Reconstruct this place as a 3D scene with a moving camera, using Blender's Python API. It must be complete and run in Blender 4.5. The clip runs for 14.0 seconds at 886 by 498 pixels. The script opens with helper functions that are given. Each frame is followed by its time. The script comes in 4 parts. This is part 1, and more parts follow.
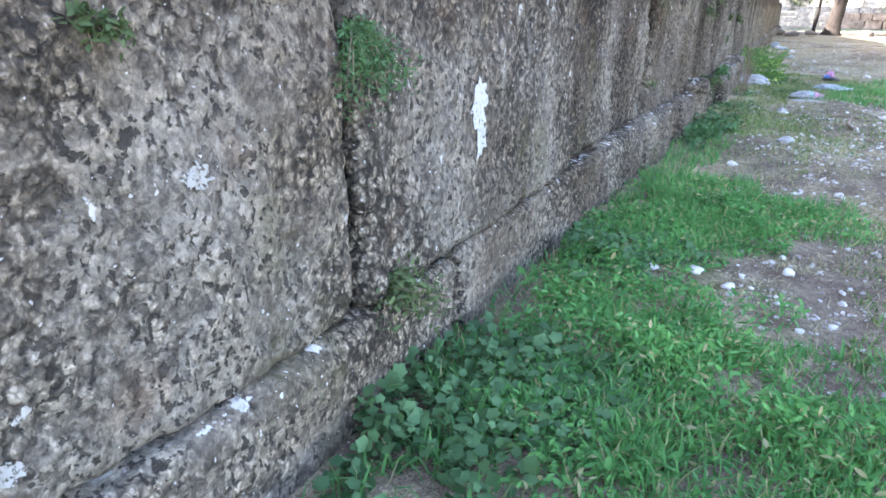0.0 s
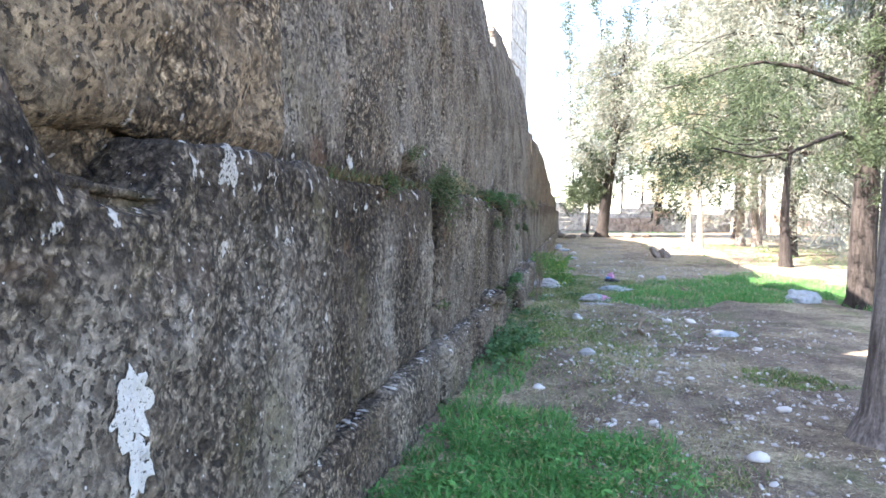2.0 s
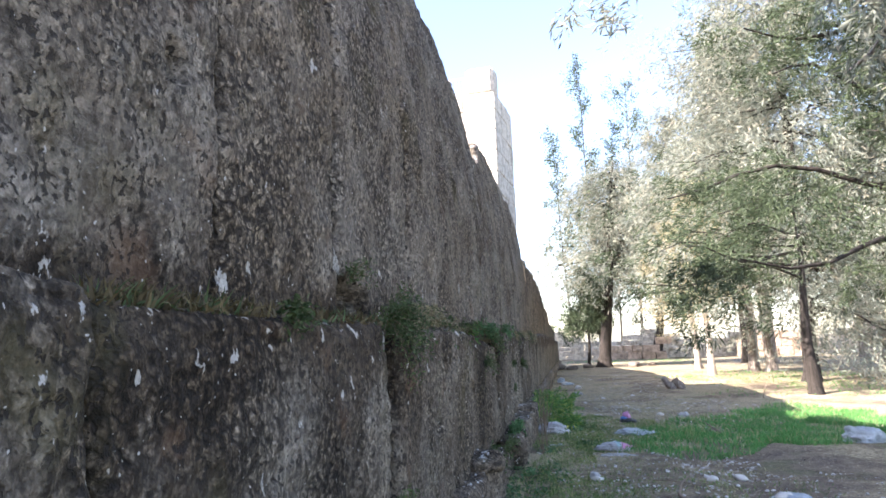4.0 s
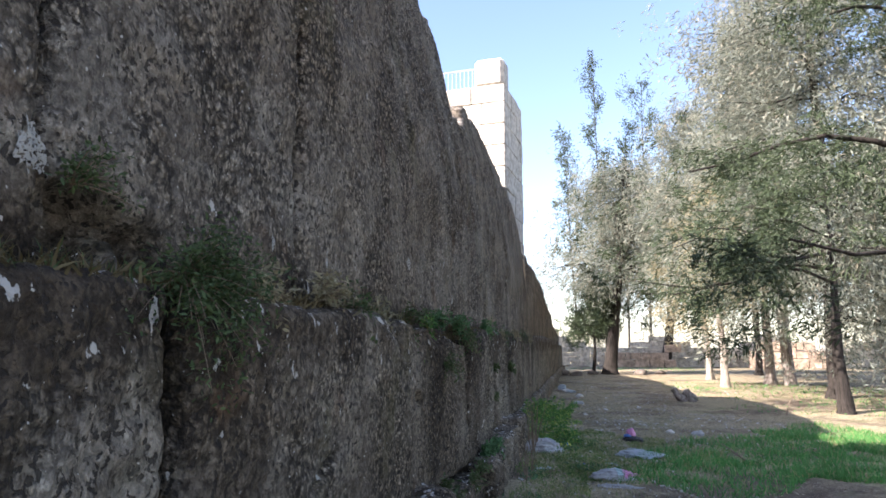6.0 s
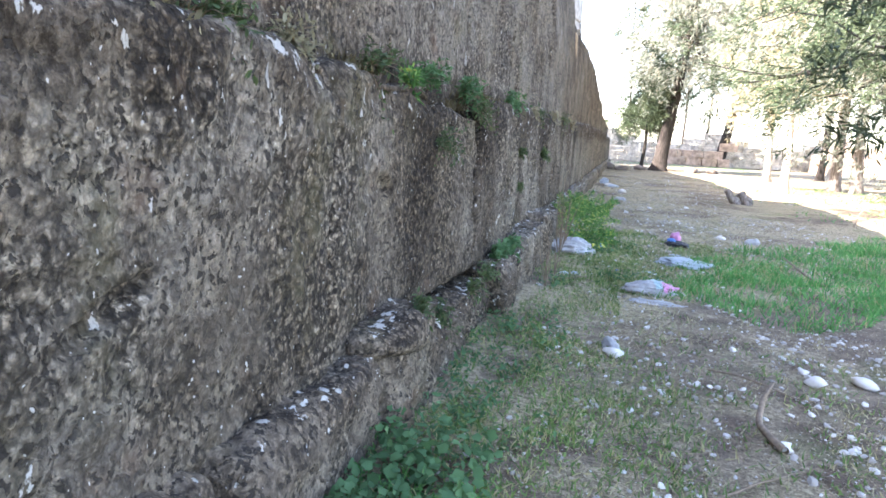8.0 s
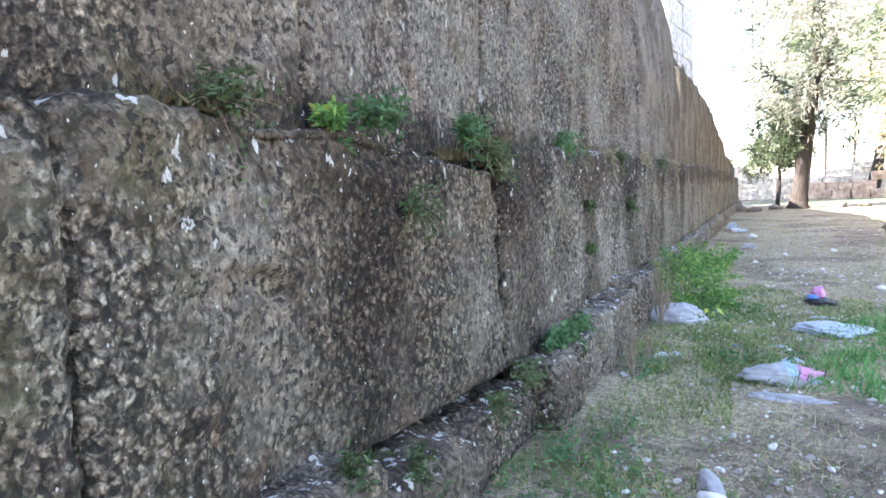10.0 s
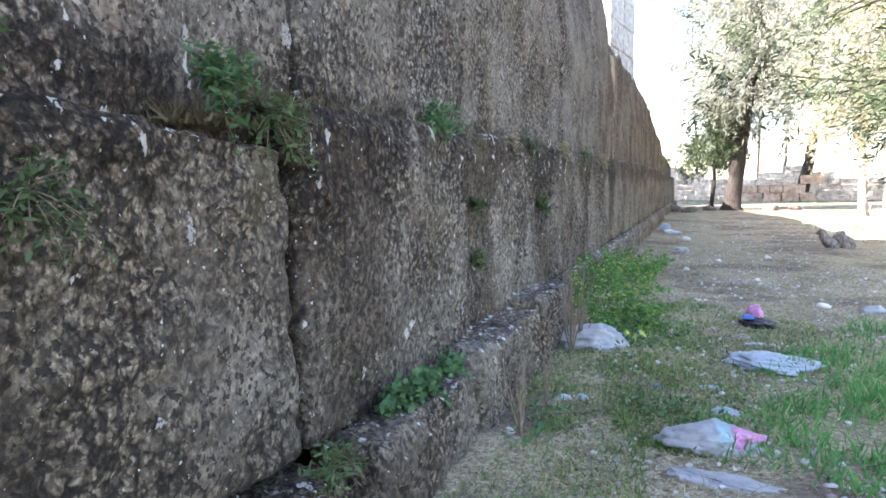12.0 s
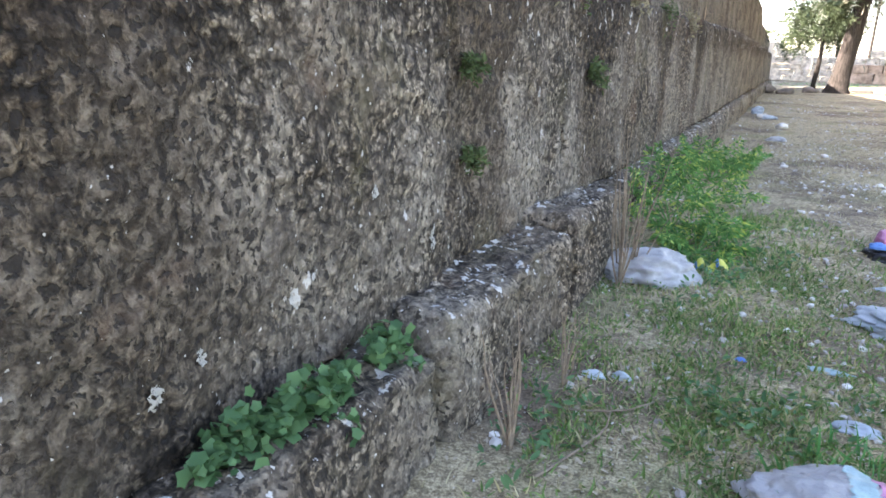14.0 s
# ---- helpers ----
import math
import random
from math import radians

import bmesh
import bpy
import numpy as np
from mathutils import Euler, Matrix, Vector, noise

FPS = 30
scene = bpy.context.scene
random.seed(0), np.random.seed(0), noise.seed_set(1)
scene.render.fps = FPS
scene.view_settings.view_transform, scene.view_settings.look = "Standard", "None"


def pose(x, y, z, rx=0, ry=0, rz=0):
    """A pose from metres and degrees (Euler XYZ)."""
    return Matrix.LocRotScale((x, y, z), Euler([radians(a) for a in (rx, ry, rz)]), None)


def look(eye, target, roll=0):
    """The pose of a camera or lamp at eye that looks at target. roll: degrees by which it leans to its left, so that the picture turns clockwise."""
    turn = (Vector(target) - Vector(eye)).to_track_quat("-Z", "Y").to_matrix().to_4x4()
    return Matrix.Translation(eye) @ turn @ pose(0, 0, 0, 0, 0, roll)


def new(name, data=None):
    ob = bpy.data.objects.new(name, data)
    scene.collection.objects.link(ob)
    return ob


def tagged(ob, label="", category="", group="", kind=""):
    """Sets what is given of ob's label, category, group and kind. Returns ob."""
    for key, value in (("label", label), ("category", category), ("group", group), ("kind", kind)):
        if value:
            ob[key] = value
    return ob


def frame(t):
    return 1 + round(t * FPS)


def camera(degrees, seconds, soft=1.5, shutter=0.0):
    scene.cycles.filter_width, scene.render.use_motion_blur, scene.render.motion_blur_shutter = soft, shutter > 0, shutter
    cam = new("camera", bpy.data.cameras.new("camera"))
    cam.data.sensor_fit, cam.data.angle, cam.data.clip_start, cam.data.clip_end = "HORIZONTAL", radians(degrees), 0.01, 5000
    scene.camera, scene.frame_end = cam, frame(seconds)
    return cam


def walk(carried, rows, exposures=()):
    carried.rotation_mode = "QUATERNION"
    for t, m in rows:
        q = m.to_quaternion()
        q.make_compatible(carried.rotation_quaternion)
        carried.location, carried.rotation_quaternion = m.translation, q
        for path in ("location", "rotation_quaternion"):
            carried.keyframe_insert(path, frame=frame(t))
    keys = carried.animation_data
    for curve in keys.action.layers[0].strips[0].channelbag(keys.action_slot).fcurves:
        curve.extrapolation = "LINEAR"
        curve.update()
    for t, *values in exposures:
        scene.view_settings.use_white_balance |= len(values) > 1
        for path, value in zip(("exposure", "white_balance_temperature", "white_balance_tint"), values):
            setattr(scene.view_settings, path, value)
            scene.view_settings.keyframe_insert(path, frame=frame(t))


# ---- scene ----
cam = camera(68.1, 14.0, soft=1.7)
PATH = [
    (0, (0.885, 2.45, 1.518), (0.023, 4.113, 0.816), 0.7),
    (0.5, (0.91, 2.765, 1.541), (0.242, 4.572, 1.004), 2.1),
    (1, (0.907, 2.992, 1.544), (0.386, 4.871, 1.098), 2.6),
    (1.5, (0.831, 3.287, 1.602), (0.365, 5.215, 1.347), 2.9),
    (2, (0.793, 3.661, 1.624), (0.389, 5.616, 1.51), 0.6),
    (2.5, (0.786, 4.096, 1.651), (0.186, 6.002, 1.586), 1.8),
    (3, (0.692, 4.508, 1.646), (-0.017, 6.377, 1.717), 1.8),
    (3.5, (0.657, 4.902, 1.688), (0.198, 6.84, 1.871), -2.4),
    (3.7, (0.656, 5.087, 1.678), (0.257, 7.027, 1.953), -2.4),
    (5.8, (0.824, 7.208, 1.627), (0.421, 9.141, 1.946), 0.5),
    (6, (0.81, 7.377, 1.613), (0.396, 9.311, 1.909), 0.2),
    (6.5, (0.799, 7.784, 1.59), (0.377, 9.739, 1.578), -1.1),
    (7, (0.813, 8.226, 1.495), (-0.019, 9.996, 1.077), -0.6),
    (7.5, (0.811, 8.671, 1.506), (0.109, 10.485, 1.04), 2.1),
    (8, (0.797, 9.1, 1.524), (0.272, 10.998, 1.171), 3.4),
    (8.2, (0.823, 9.331, 1.524), (0.222, 11.222, 1.277), 0.9),
    (10.3, (1.064, 10.885, 1.501), (0.159, 12.663, 1.359), -2.1),
    (10.5, (1.039, 11.045, 1.512), (0.159, 12.841, 1.485), -1.1),
    (11, (1.042, 11.366, 1.534), (0.495, 13.288, 1.625), -0.9),
    (11.5, (1.078, 11.808, 1.447), (0.283, 13.629, 1.222), 0.3),
    (12, (1.06, 12.236, 1.483), (0.32, 14.083, 1.287), -0.6),
    (12.5, (1.031, 12.631, 1.509), (0.585, 14.577, 1.397), -0.1),
    (13, (0.989, 13.112, 1.46), (0.413, 15.026, 1.384), -0.6),
    (13.5, (0.926, 13.505, 1.399), (0.114, 15.294, 1.025), -0.6),
    (14, (0.819, 13.96, 1.39), (-0.07, 15.659, 0.821), 1),
]
STOPS = [(0.0, 3.75), (0.5, 3.91), (1.5, 3.73), (2.0, 3.22), (2.5, 3.08), (3.0, 2.96), (3.7, 2.70), (5.8, 1.95), (6.5, 1.95), (7.0, 2.63), (7.5, 3.50), (8.2, 3.57), (10.5, 3.77), (11.0, 3.50), (11.5, 3.05), (12.0, 3.35), (12.5, 3.53), (13.0, 3.08), (13.5, 3.07), (14.0, 3.58)]
EXPOSURES = [(t, stops, 6800.0 if t > 13.9 else 6650.0 if t > 13.2 else 6380.0, 21.0) for t, stops in STOPS]
walk(cam, [(r[0], look(r[1], r[2], r[3])) for r in PATH], EXPOSURES)

# ---- world, sun ----
TO_SUN = Vector((-1.2, -0.85, 1.0)).normalized()
SUN_ELEVATION = math.asin(TO_SUN.z)
SUN_ROTATION = math.atan2(TO_SUN.x, TO_SUN.y) % (2 * math.pi)
world = bpy.data.worlds.new("world")
scene.world = world
world.use_nodes = True
sky = world.node_tree.nodes.new("ShaderNodeTexSky")
sky.sky_type, sky.sun_disc = "NISHITA", False
sky.sun_elevation, sky.sun_rotation = SUN_ELEVATION, SUN_ROTATION
sky.dust_density, sky.air_density = 0.9, 1.0
background = world.node_tree.nodes["Background"]
background.inputs["Strength"].default_value = 0.115
world.node_tree.links.new(sky.outputs["Color"], background.inputs["Color"])
sun_data = bpy.data.lights.new("sun", "SUN")
sun_data.energy, sun_data.angle, sun_data.color = 5.0, radians(0.5), (1.0, 0.95, 0.86)
sun = new("sun", sun_data)
sun.matrix_world = look((-60, -40, 50), Vector((-60, -40, 50)) - TO_SUN)


# ---- noise ----
def lattice(ix, iy, iz, seed):
    h = (ix * 374761393 + iy * 668265263 + iz * 2147483647 + seed * 1274126177) & 0xFFFFFFFF
    h = ((h ^ (h >> 13)) * 1274126177) & 0xFFFFFFFF
    h = ((h ^ (h >> 15)) * 2246822519) & 0xFFFFFFFF
    return ((h ^ (h >> 16)) & 0xFFFFFF) / float(0xFFFFFF)


def soft_noise(p, scale, seed=0):
    """Value noise in -1..1 at the points p (n, 3)."""
    q = np.asarray(p, dtype=np.float64) * scale
    i = np.floor(q).astype(np.int64)
    f = q - i
    f = f * f * f * (f * (f * 6 - 15) + 10)
    out = 0.0
    for dx in (0, 1):
        wx = f[:, 0] if dx else 1 - f[:, 0]
        for dy in (0, 1):
            wy = f[:, 1] if dy else 1 - f[:, 1]
            for dz in (0, 1):
                wz = f[:, 2] if dz else 1 - f[:, 2]
                out = out + wx * wy * wz * lattice(i[:, 0] + dx, i[:, 1] + dy, i[:, 2] + dz, seed)
    return out * 2 - 1


def fractal(p, scale, octaves, seed=0, gain=0.5):
    total, amp = 0.0, 1.0
    for k in range(octaves):
        total = total + amp * soft_noise(p, scale * 2.03 ** k, seed + k)
        amp *= gain
    return total


def ground_height(x, y):
    x, y = np.atleast_1d(np.asarray(x, float)), np.atleast_1d(np.asarray(y, float))
    p = np.stack([x, y, np.zeros_like(x)], 1)
    return 0.03 * soft_noise(p, 0.6, 3) + 0.014 * soft_noise(p, 2.3, 4) + 0.006 * soft_noise(p, 7.0, 5)


def gz(x, y):
    return float(ground_height(x, y)[0])


# ---- mesh helpers ----
def raw_mesh(name, verts, faces, smooth=True):
    """A mesh from arrays: verts (n, 3), faces (m, k)."""
    verts, faces = np.asarray(verts, np.float32), np.asarray(faces, np.int32)
    k = faces.shape[1]
    mesh = bpy.data.meshes.new(name)
    mesh.vertices.add(len(verts))
    mesh.vertices.foreach_set("co", verts.ravel())
    mesh.loops.add(faces.size)
    mesh.loops.foreach_set("vertex_index", faces.ravel())
    mesh.polygons.add(len(faces))
    mesh.polygons.foreach_set("loop_start", np.arange(0, faces.size, k, dtype=np.int32))
    mesh.polygons.foreach_set("use_smooth", np.full(len(faces), smooth, dtype=bool))
    mesh.update(calc_edges=True)
    return mesh


def mesh_object(name, mesh, material, parent=None, label=""):
    ob = new(name, mesh)
    if not mesh.materials:
        mesh.materials.append(material)
    if parent is not None:
        ob.parent = parent
    return tagged(ob, label)


def part(name, bm, material, parent, label="", smooth=True):
    mesh = bpy.data.meshes.new(name)
    bm.normal_update()
    bm.to_mesh(mesh)
    bm.free()
    for poly in mesh.polygons:
        poly.use_smooth = smooth
    return mesh_object(name, mesh, material, parent, label)


def thing(name, x, y, z, label, category, group="", kind="", turn=0.0):
    ob = new(name)
    ob.empty_display_size = 0.1
    ob.matrix_basis = pose(x, y, z, 0, 0, turn)
    return tagged(ob, label, category, group, kind)


def grid_faces(nu, nv):
    a = np.arange((nu - 1) * nv).reshape(nu - 1, nv)[:, :-1].ravel()
    return np.stack([a, a + nv, a + nv + 1, a + 1], 1)


def scatter(template, tfaces, frames, places):
    """Copies of a small template laid at many frames (n, 3, 3) and places (n, 3)."""
    t = np.asarray(template, float)
    v = np.einsum("nij,kj->nki", frames, t) + places[:, None, :]
    f = np.asarray(tfaces)[None] + (np.arange(len(places)) * len(t))[:, None, None]
    return v.reshape(-1, 3), f.reshape(-1, f.shape[-1])


def spin_frames(rng, n, tilt, size, lean=None):
    """Random frames: turned about z, tilted by up to tilt radians, scaled by size (n,)."""
    a, b, c = rng.uniform(0, 2 * np.pi, n), rng.normal(0, tilt, n), rng.normal(0, tilt, n)
    ca, sa, cb, sb, cc, sc = np.cos(a), np.sin(a), np.cos(b), np.sin(b), np.cos(c), np.sin(c)
    zero, one = np.zeros(n), np.ones(n)
    rz = np.stack([ca, -sa, zero, sa, ca, zero, zero, zero, one], 1).reshape(n, 3, 3)
    rx = np.stack([one, zero, zero, zero, cb, -sb, zero, sb, cb], 1).reshape(n, 3, 3)
    ry = np.stack([cc, zero, sc, zero, one, zero, -sc, zero, cc], 1).reshape(n, 3, 3)
    return np.einsum("nij,njk,nkl->nil", ry, rx, rz) * np.asarray(size)[:, None, None]


def tube_arrays(points, radii, sides=6):
    """A tube along a line of points with a radius at each."""
    points, radii = np.asarray(points, float), np.asarray(radii, float)
    t = np.gradient(points, axis=0)
    t /= np.linalg.norm(t, axis=1)[:, None] + 1e-9
    up = np.where(np.abs(t[:, 2:3]) > 0.9, np.array([[1.0, 0, 0]]), np.array([[0, 0, 1.0]]))
    u = np.cross(t, up)
    u /= np.linalg.norm(u, axis=1)[:, None] + 1e-9
    w = np.cross(t, u)
    a = np.linspace(0, 2 * np.pi, sides, endpoint=False)
    v = points[:, None] + radii[:, None, None] * (np.cos(a)[None, :, None] * u[:, None] + np.sin(a)[None, :, None] * w[:, None])
    n = len(points)
    i, j = np.meshgrid(np.arange(n - 1), np.arange(sides), indexing="ij")
    k = (j + 1) % sides
    f = np.stack([i * sides + j, i * sides + k, (i + 1) * sides + k, (i + 1) * sides + j], -1).reshape(-1, 4)
    return v.reshape(-1, 3), f


def merge(pieces):
    vs, fs, base = [], [], 0
    for v, f in pieces:
        vs.append(v)
        fs.append(np.asarray(f) + base)
        base += len(v)
    return np.concatenate(vs), np.concatenate(fs)


# ---- materials ----
class Shade:
    """A node material under construction."""

    def __init__(self, name, roughness=0.9):
        self.mat = bpy.data.materials.new(name)
        self.mat.use_nodes = True
        self.tree = self.mat.node_tree
        self.bsdf = self.tree.nodes["Principled BSDF"]
        self.bsdf.inputs["Roughness"].default_value = roughness
        self.bsdf.inputs["Specular IOR Level"].default_value = 0.25
        self.place = self.node("ShaderNodeNewGeometry").outputs["Position"]

    def node(self, kind, **inputs):
        n = self.tree.nodes.new(kind)
        for key, value in inputs.items():
            self.put(n.inputs[key], value)
        return n

    def put(self, socket, value):
        if isinstance(value, bpy.types.NodeSocket):
            self.tree.links.new(value, socket)
        else:
            socket.default_value = (*value, 1.0) if isinstance(value, tuple) and len(value) == 3 and socket.type == "RGBA" else value

    def stretch(self, sx, sy, sz, vector=None):
        n = self.node("ShaderNodeMapping")
        n.inputs["Scale"].default_value = (sx, sy, sz)
        self.put(n.inputs["Vector"], vector or self.place)
        return n.outputs["Vector"]

    def noise(self, scale, detail=4.0, rough=0.55, vector=None, distort=0.0):
        n = self.node("ShaderNodeTexNoise", Scale=scale, Detail=detail, Roughness=rough, Distortion=distort)
        self.put(n.inputs["Vector"], vector or self.place)
        return n.outputs["Fac"]

    def cells(self, scale, feature="F1", vector=None, out="Distance"):
        n = self.node("ShaderNodeTexVoronoi", Scale=scale)
        n.feature = feature
        self.put(n.inputs["Vector"], vector or self.place)
        return n.outputs[out]

    def ramp(self, value, lo, hi, a=0.0, b=1.0):
        n = self.node("ShaderNodeMapRange")
        n.interpolation_type = "SMOOTHSTEP"
        for key, v in (("Value", value), ("From Min", lo), ("From Max", hi), ("To Min", a), ("To Max", b)):
            self.put(n.inputs[key], v)
        return n.outputs["Result"]

    def math(self, op, a, b=0.0):
        n = self.node("ShaderNodeMath")
        n.operation = op
        self.put(n.inputs[0], a)
        self.put(n.inputs[1], b)
        return n.outputs[0]

    def mix(self, fac, a, b, blend="MIX"):
        n = self.node("ShaderNodeMix")
        n.data_type, n.blend_type = "RGBA", blend
        self.put(n.inputs[0], fac)
        self.put(n.inputs[6], a)
        self.put(n.inputs[7], b)
        return n.outputs[2]

    def axis(self, name):
        n = self.node("ShaderNodeSeparateXYZ")
        self.put(n.inputs[0], self.place)
        return n.outputs[name]

    def island(self):
        return self.node("ShaderNodeNewGeometry").outputs["Random Per Island"]

    def piece(self):
        return self.node("ShaderNodeObjectInfo").outputs["Random"]

    def bump(self, height, strength=0.6, distance=0.02):
        n = self.node("ShaderNodeBump", Strength=strength, Distance=distance)
        self.put(n.inputs["Height"], height)
        self.put(self.bsdf.inputs["Normal"], n.outputs["Normal"])

    def done(self, colour):
        self.put(self.bsdf.inputs["Base Color"], colour)
        return self.mat


def stone_material(name, pale, warm, crust_amount, lichen=1.0, knobby=1.0):
    """Weathered limestone: knobbly crust with shade painted into its crevices beside smooth grey skin, run-off stains,
    pale lichen.
    """
    s = Shade(name, 0.93)
    warp = s.node("ShaderNodeTexNoise", Scale=16.0, Detail=3.0, Roughness=0.6)
    s.put(warp.inputs["Vector"], s.place)
    shift = s.node("ShaderNodeVectorMath")
    shift.operation = "MULTIPLY_ADD"
    s.put(shift.inputs[0], warp.outputs["Color"])
    shift.inputs[1].default_value = (0.045, 0.045, 0.045)
    s.put(shift.inputs[2], s.place)
    bent = s.stretch(1.0, 1.0, 0.85, shift.outputs[0])
    large = s.noise(0.9, 3.0)
    mid = s.noise(6.0, 5.0, 0.62)
    grain = s.noise(30.0, 6.0, 0.72, bent)
    fine = s.noise(110.0, 3.0, 0.7)
    lump = s.cells(29.0, vector=bent)
    nub = s.cells(66.0, vector=bent)
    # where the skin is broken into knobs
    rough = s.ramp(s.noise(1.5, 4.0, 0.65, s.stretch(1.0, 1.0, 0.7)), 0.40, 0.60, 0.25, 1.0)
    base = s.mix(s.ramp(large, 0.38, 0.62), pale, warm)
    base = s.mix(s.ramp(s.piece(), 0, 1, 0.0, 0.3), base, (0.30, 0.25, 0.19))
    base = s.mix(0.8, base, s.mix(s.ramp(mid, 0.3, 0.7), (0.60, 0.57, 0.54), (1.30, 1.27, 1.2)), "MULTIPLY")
    # lighter tops and shaded crevices of the knobs, put into the colour
    knob_shading = s.mix(s.ramp(lump, 0.34, 0.64), (1.28, 1.25, 1.2), (0.16, 0.145, 0.13))
    base = s.mix(s.math("MULTIPLY", rough, 0.80 * knobby), base, knob_shading, "MULTIPLY")
    small_knob_shading = s.mix(s.ramp(nub, 0.3, 0.62), (1.22, 1.2, 1.16), (0.25, 0.23, 0.21))
    base = s.mix(s.math("MULTIPLY", rough, 0.68), base, small_knob_shading, "MULTIPLY")
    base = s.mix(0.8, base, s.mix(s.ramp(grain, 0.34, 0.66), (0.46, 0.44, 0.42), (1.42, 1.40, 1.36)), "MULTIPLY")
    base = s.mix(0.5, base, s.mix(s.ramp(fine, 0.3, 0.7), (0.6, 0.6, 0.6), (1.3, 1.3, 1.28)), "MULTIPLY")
    # black crust that runs down from the ledges
    streak = s.noise(3.4, 5.0, 0.68, s.stretch(1.0, 1.0, 0.30))
    height, along = s.axis("Z"), s.axis("Y")
    below = s.math("MULTIPLY", s.ramp(height, 0.85, 1.7), s.ramp(height, 1.9, 2.3, 1.0, 0.12))
    lip = s.math("MULTIPLY", s.ramp(height, 1.42, 1.72), s.ramp(height, 1.86, 2.05, 1.0, 0.0))
    stain = 0.0
    for centre, half in ((7.1, 0.65), (8.5, 0.6), (9.5, 0.4), (13.0, 0.45), (14.75, 0.6), (16.75, 0.6), (18.6, 0.5), (21.15, 0.6), (24.0, 0.5)):
        stain = s.math("MAXIMUM", s.ramp(s.math("ABSOLUTE", s.math("SUBTRACT", along, centre)), half * 0.3, half, 0.75, 0.0), stain)
    stain = s.math("MULTIPLY", stain, s.ramp(height, 1.78, 2.0, 1.0, 0.1))
    amount = s.math("ADD", s.math("MULTIPLY", below, 0.45), s.math("ADD", stain, 0.12))
    amount = s.math("ADD", amount, s.math("MULTIPLY", lip, 0.5))
    pushed = s.math("ADD", streak, s.math("ADD", s.math("MULTIPLY", stain, 0.13), s.math("MULTIPLY", lip, 0.10)))
    crust = s.math("MULTIPLY", s.ramp(pushed, 0.42, 0.57), amount)
    crust = s.math("MULTIPLY", crust, s.ramp(grain, 0.35, 0.60, 1.0, 0.62))
    # duller skin, darkened low on some blocks
    dull_low = 0.0
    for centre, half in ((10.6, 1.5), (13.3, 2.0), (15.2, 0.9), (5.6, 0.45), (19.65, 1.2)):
        dull_low = s.math("MAXIMUM", s.ramp(s.math("ABSOLUTE", s.math("SUBTRACT", along, centre)), half * 0.5, half, 1.0, 0.0), dull_low)
    dull_low = s.math("MULTIPLY", dull_low, s.ramp(s.math("ADD", height, s.math("MULTIPLY", mid, 0.9)), 1.3, 2.05, 0.8, 0.0))
    base = s.mix(dull_low, base, (0.68, 0.665, 0.655), "MULTIPLY")
    base = s.mix(s.math("MINIMUM", s.math("MULTIPLY", crust, crust_amount), 0.95), base, (0.30, 0.262, 0.225), "MULTIPLY")
    # moss and rust tints
    moss = s.ramp(s.noise(1.7, 5.0, 0.6, s.stretch(1.0, 1.0, 0.6)), 0.55, 0.72, 0.0, 0.45)
    base = s.mix(moss, base, (0.12, 0.105, 0.05))
    rust = s.ramp(s.noise(2.6, 4.0), 0.60, 0.74, 0.0, 0.4)
    base = s.mix(rust, base, (0.17, 0.10, 0.06))
    # small deep pits, the shade inside them put into the colour
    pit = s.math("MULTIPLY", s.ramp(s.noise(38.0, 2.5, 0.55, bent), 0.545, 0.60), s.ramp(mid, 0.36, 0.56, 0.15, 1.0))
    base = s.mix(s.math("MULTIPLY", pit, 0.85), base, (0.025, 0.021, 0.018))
    # pale lichen flecks, thicker on upward faces and along the ledges
    facing = s.node("ShaderNodeSeparateXYZ")
    s.put(facing.inputs[0], s.node("ShaderNodeNewGeometry").outputs["Normal"])
    flat_top = s.ramp(facing.outputs["Z"], 0.25, 0.8)
    fleck_noise = s.noise(13.0, 4.0, 0.6, s.stretch(1.0, 1.0, 0.6))
    patchy = s.noise(2.2, 3.0, 0.6)
    bar = s.math("SUBTRACT", s.math("SUBTRACT", 0.80, s.math("MULTIPLY", patchy, 0.22)), s.math("MULTIPLY", s.math("MAXIMUM", flat_top, s.math("MULTIPLY", lip, 0.6)), 0.10))
    fleck = s.ramp(s.math("SUBTRACT", fleck_noise, bar), 0.0, 0.03)
    speck = s.ramp(s.math("ADD", s.cells(26.0, vector=bent), s.math("MULTIPLY", mid, 0.45)), 0.27, 0.32, 1.0, 0.0)
    both = s.math("MULTIPLY", s.math("MAXIMUM", fleck, speck), 0.85 * lichen)
    base = s.mix(both, base, (0.55, 0.525, 0.48))
    relief = s.math("ADD", s.math("MULTIPLY", grain, 0.9), s.math("ADD", s.math("MULTIPLY", mid, 0.5), s.math("MULTIPLY", fine, 0.2)))
    knobs = s.math("ADD", s.math("MULTIPLY", lump, 1.1), s.math("MULTIPLY", nub, 0.5))
    relief = s.math("SUBTRACT", relief, s.math("ADD", s.math("MULTIPLY", knobs, rough), s.math("MULTIPLY", pit, 0.8)))
    s.bump(relief, 0.9, 0.02)
    return s.done(base)


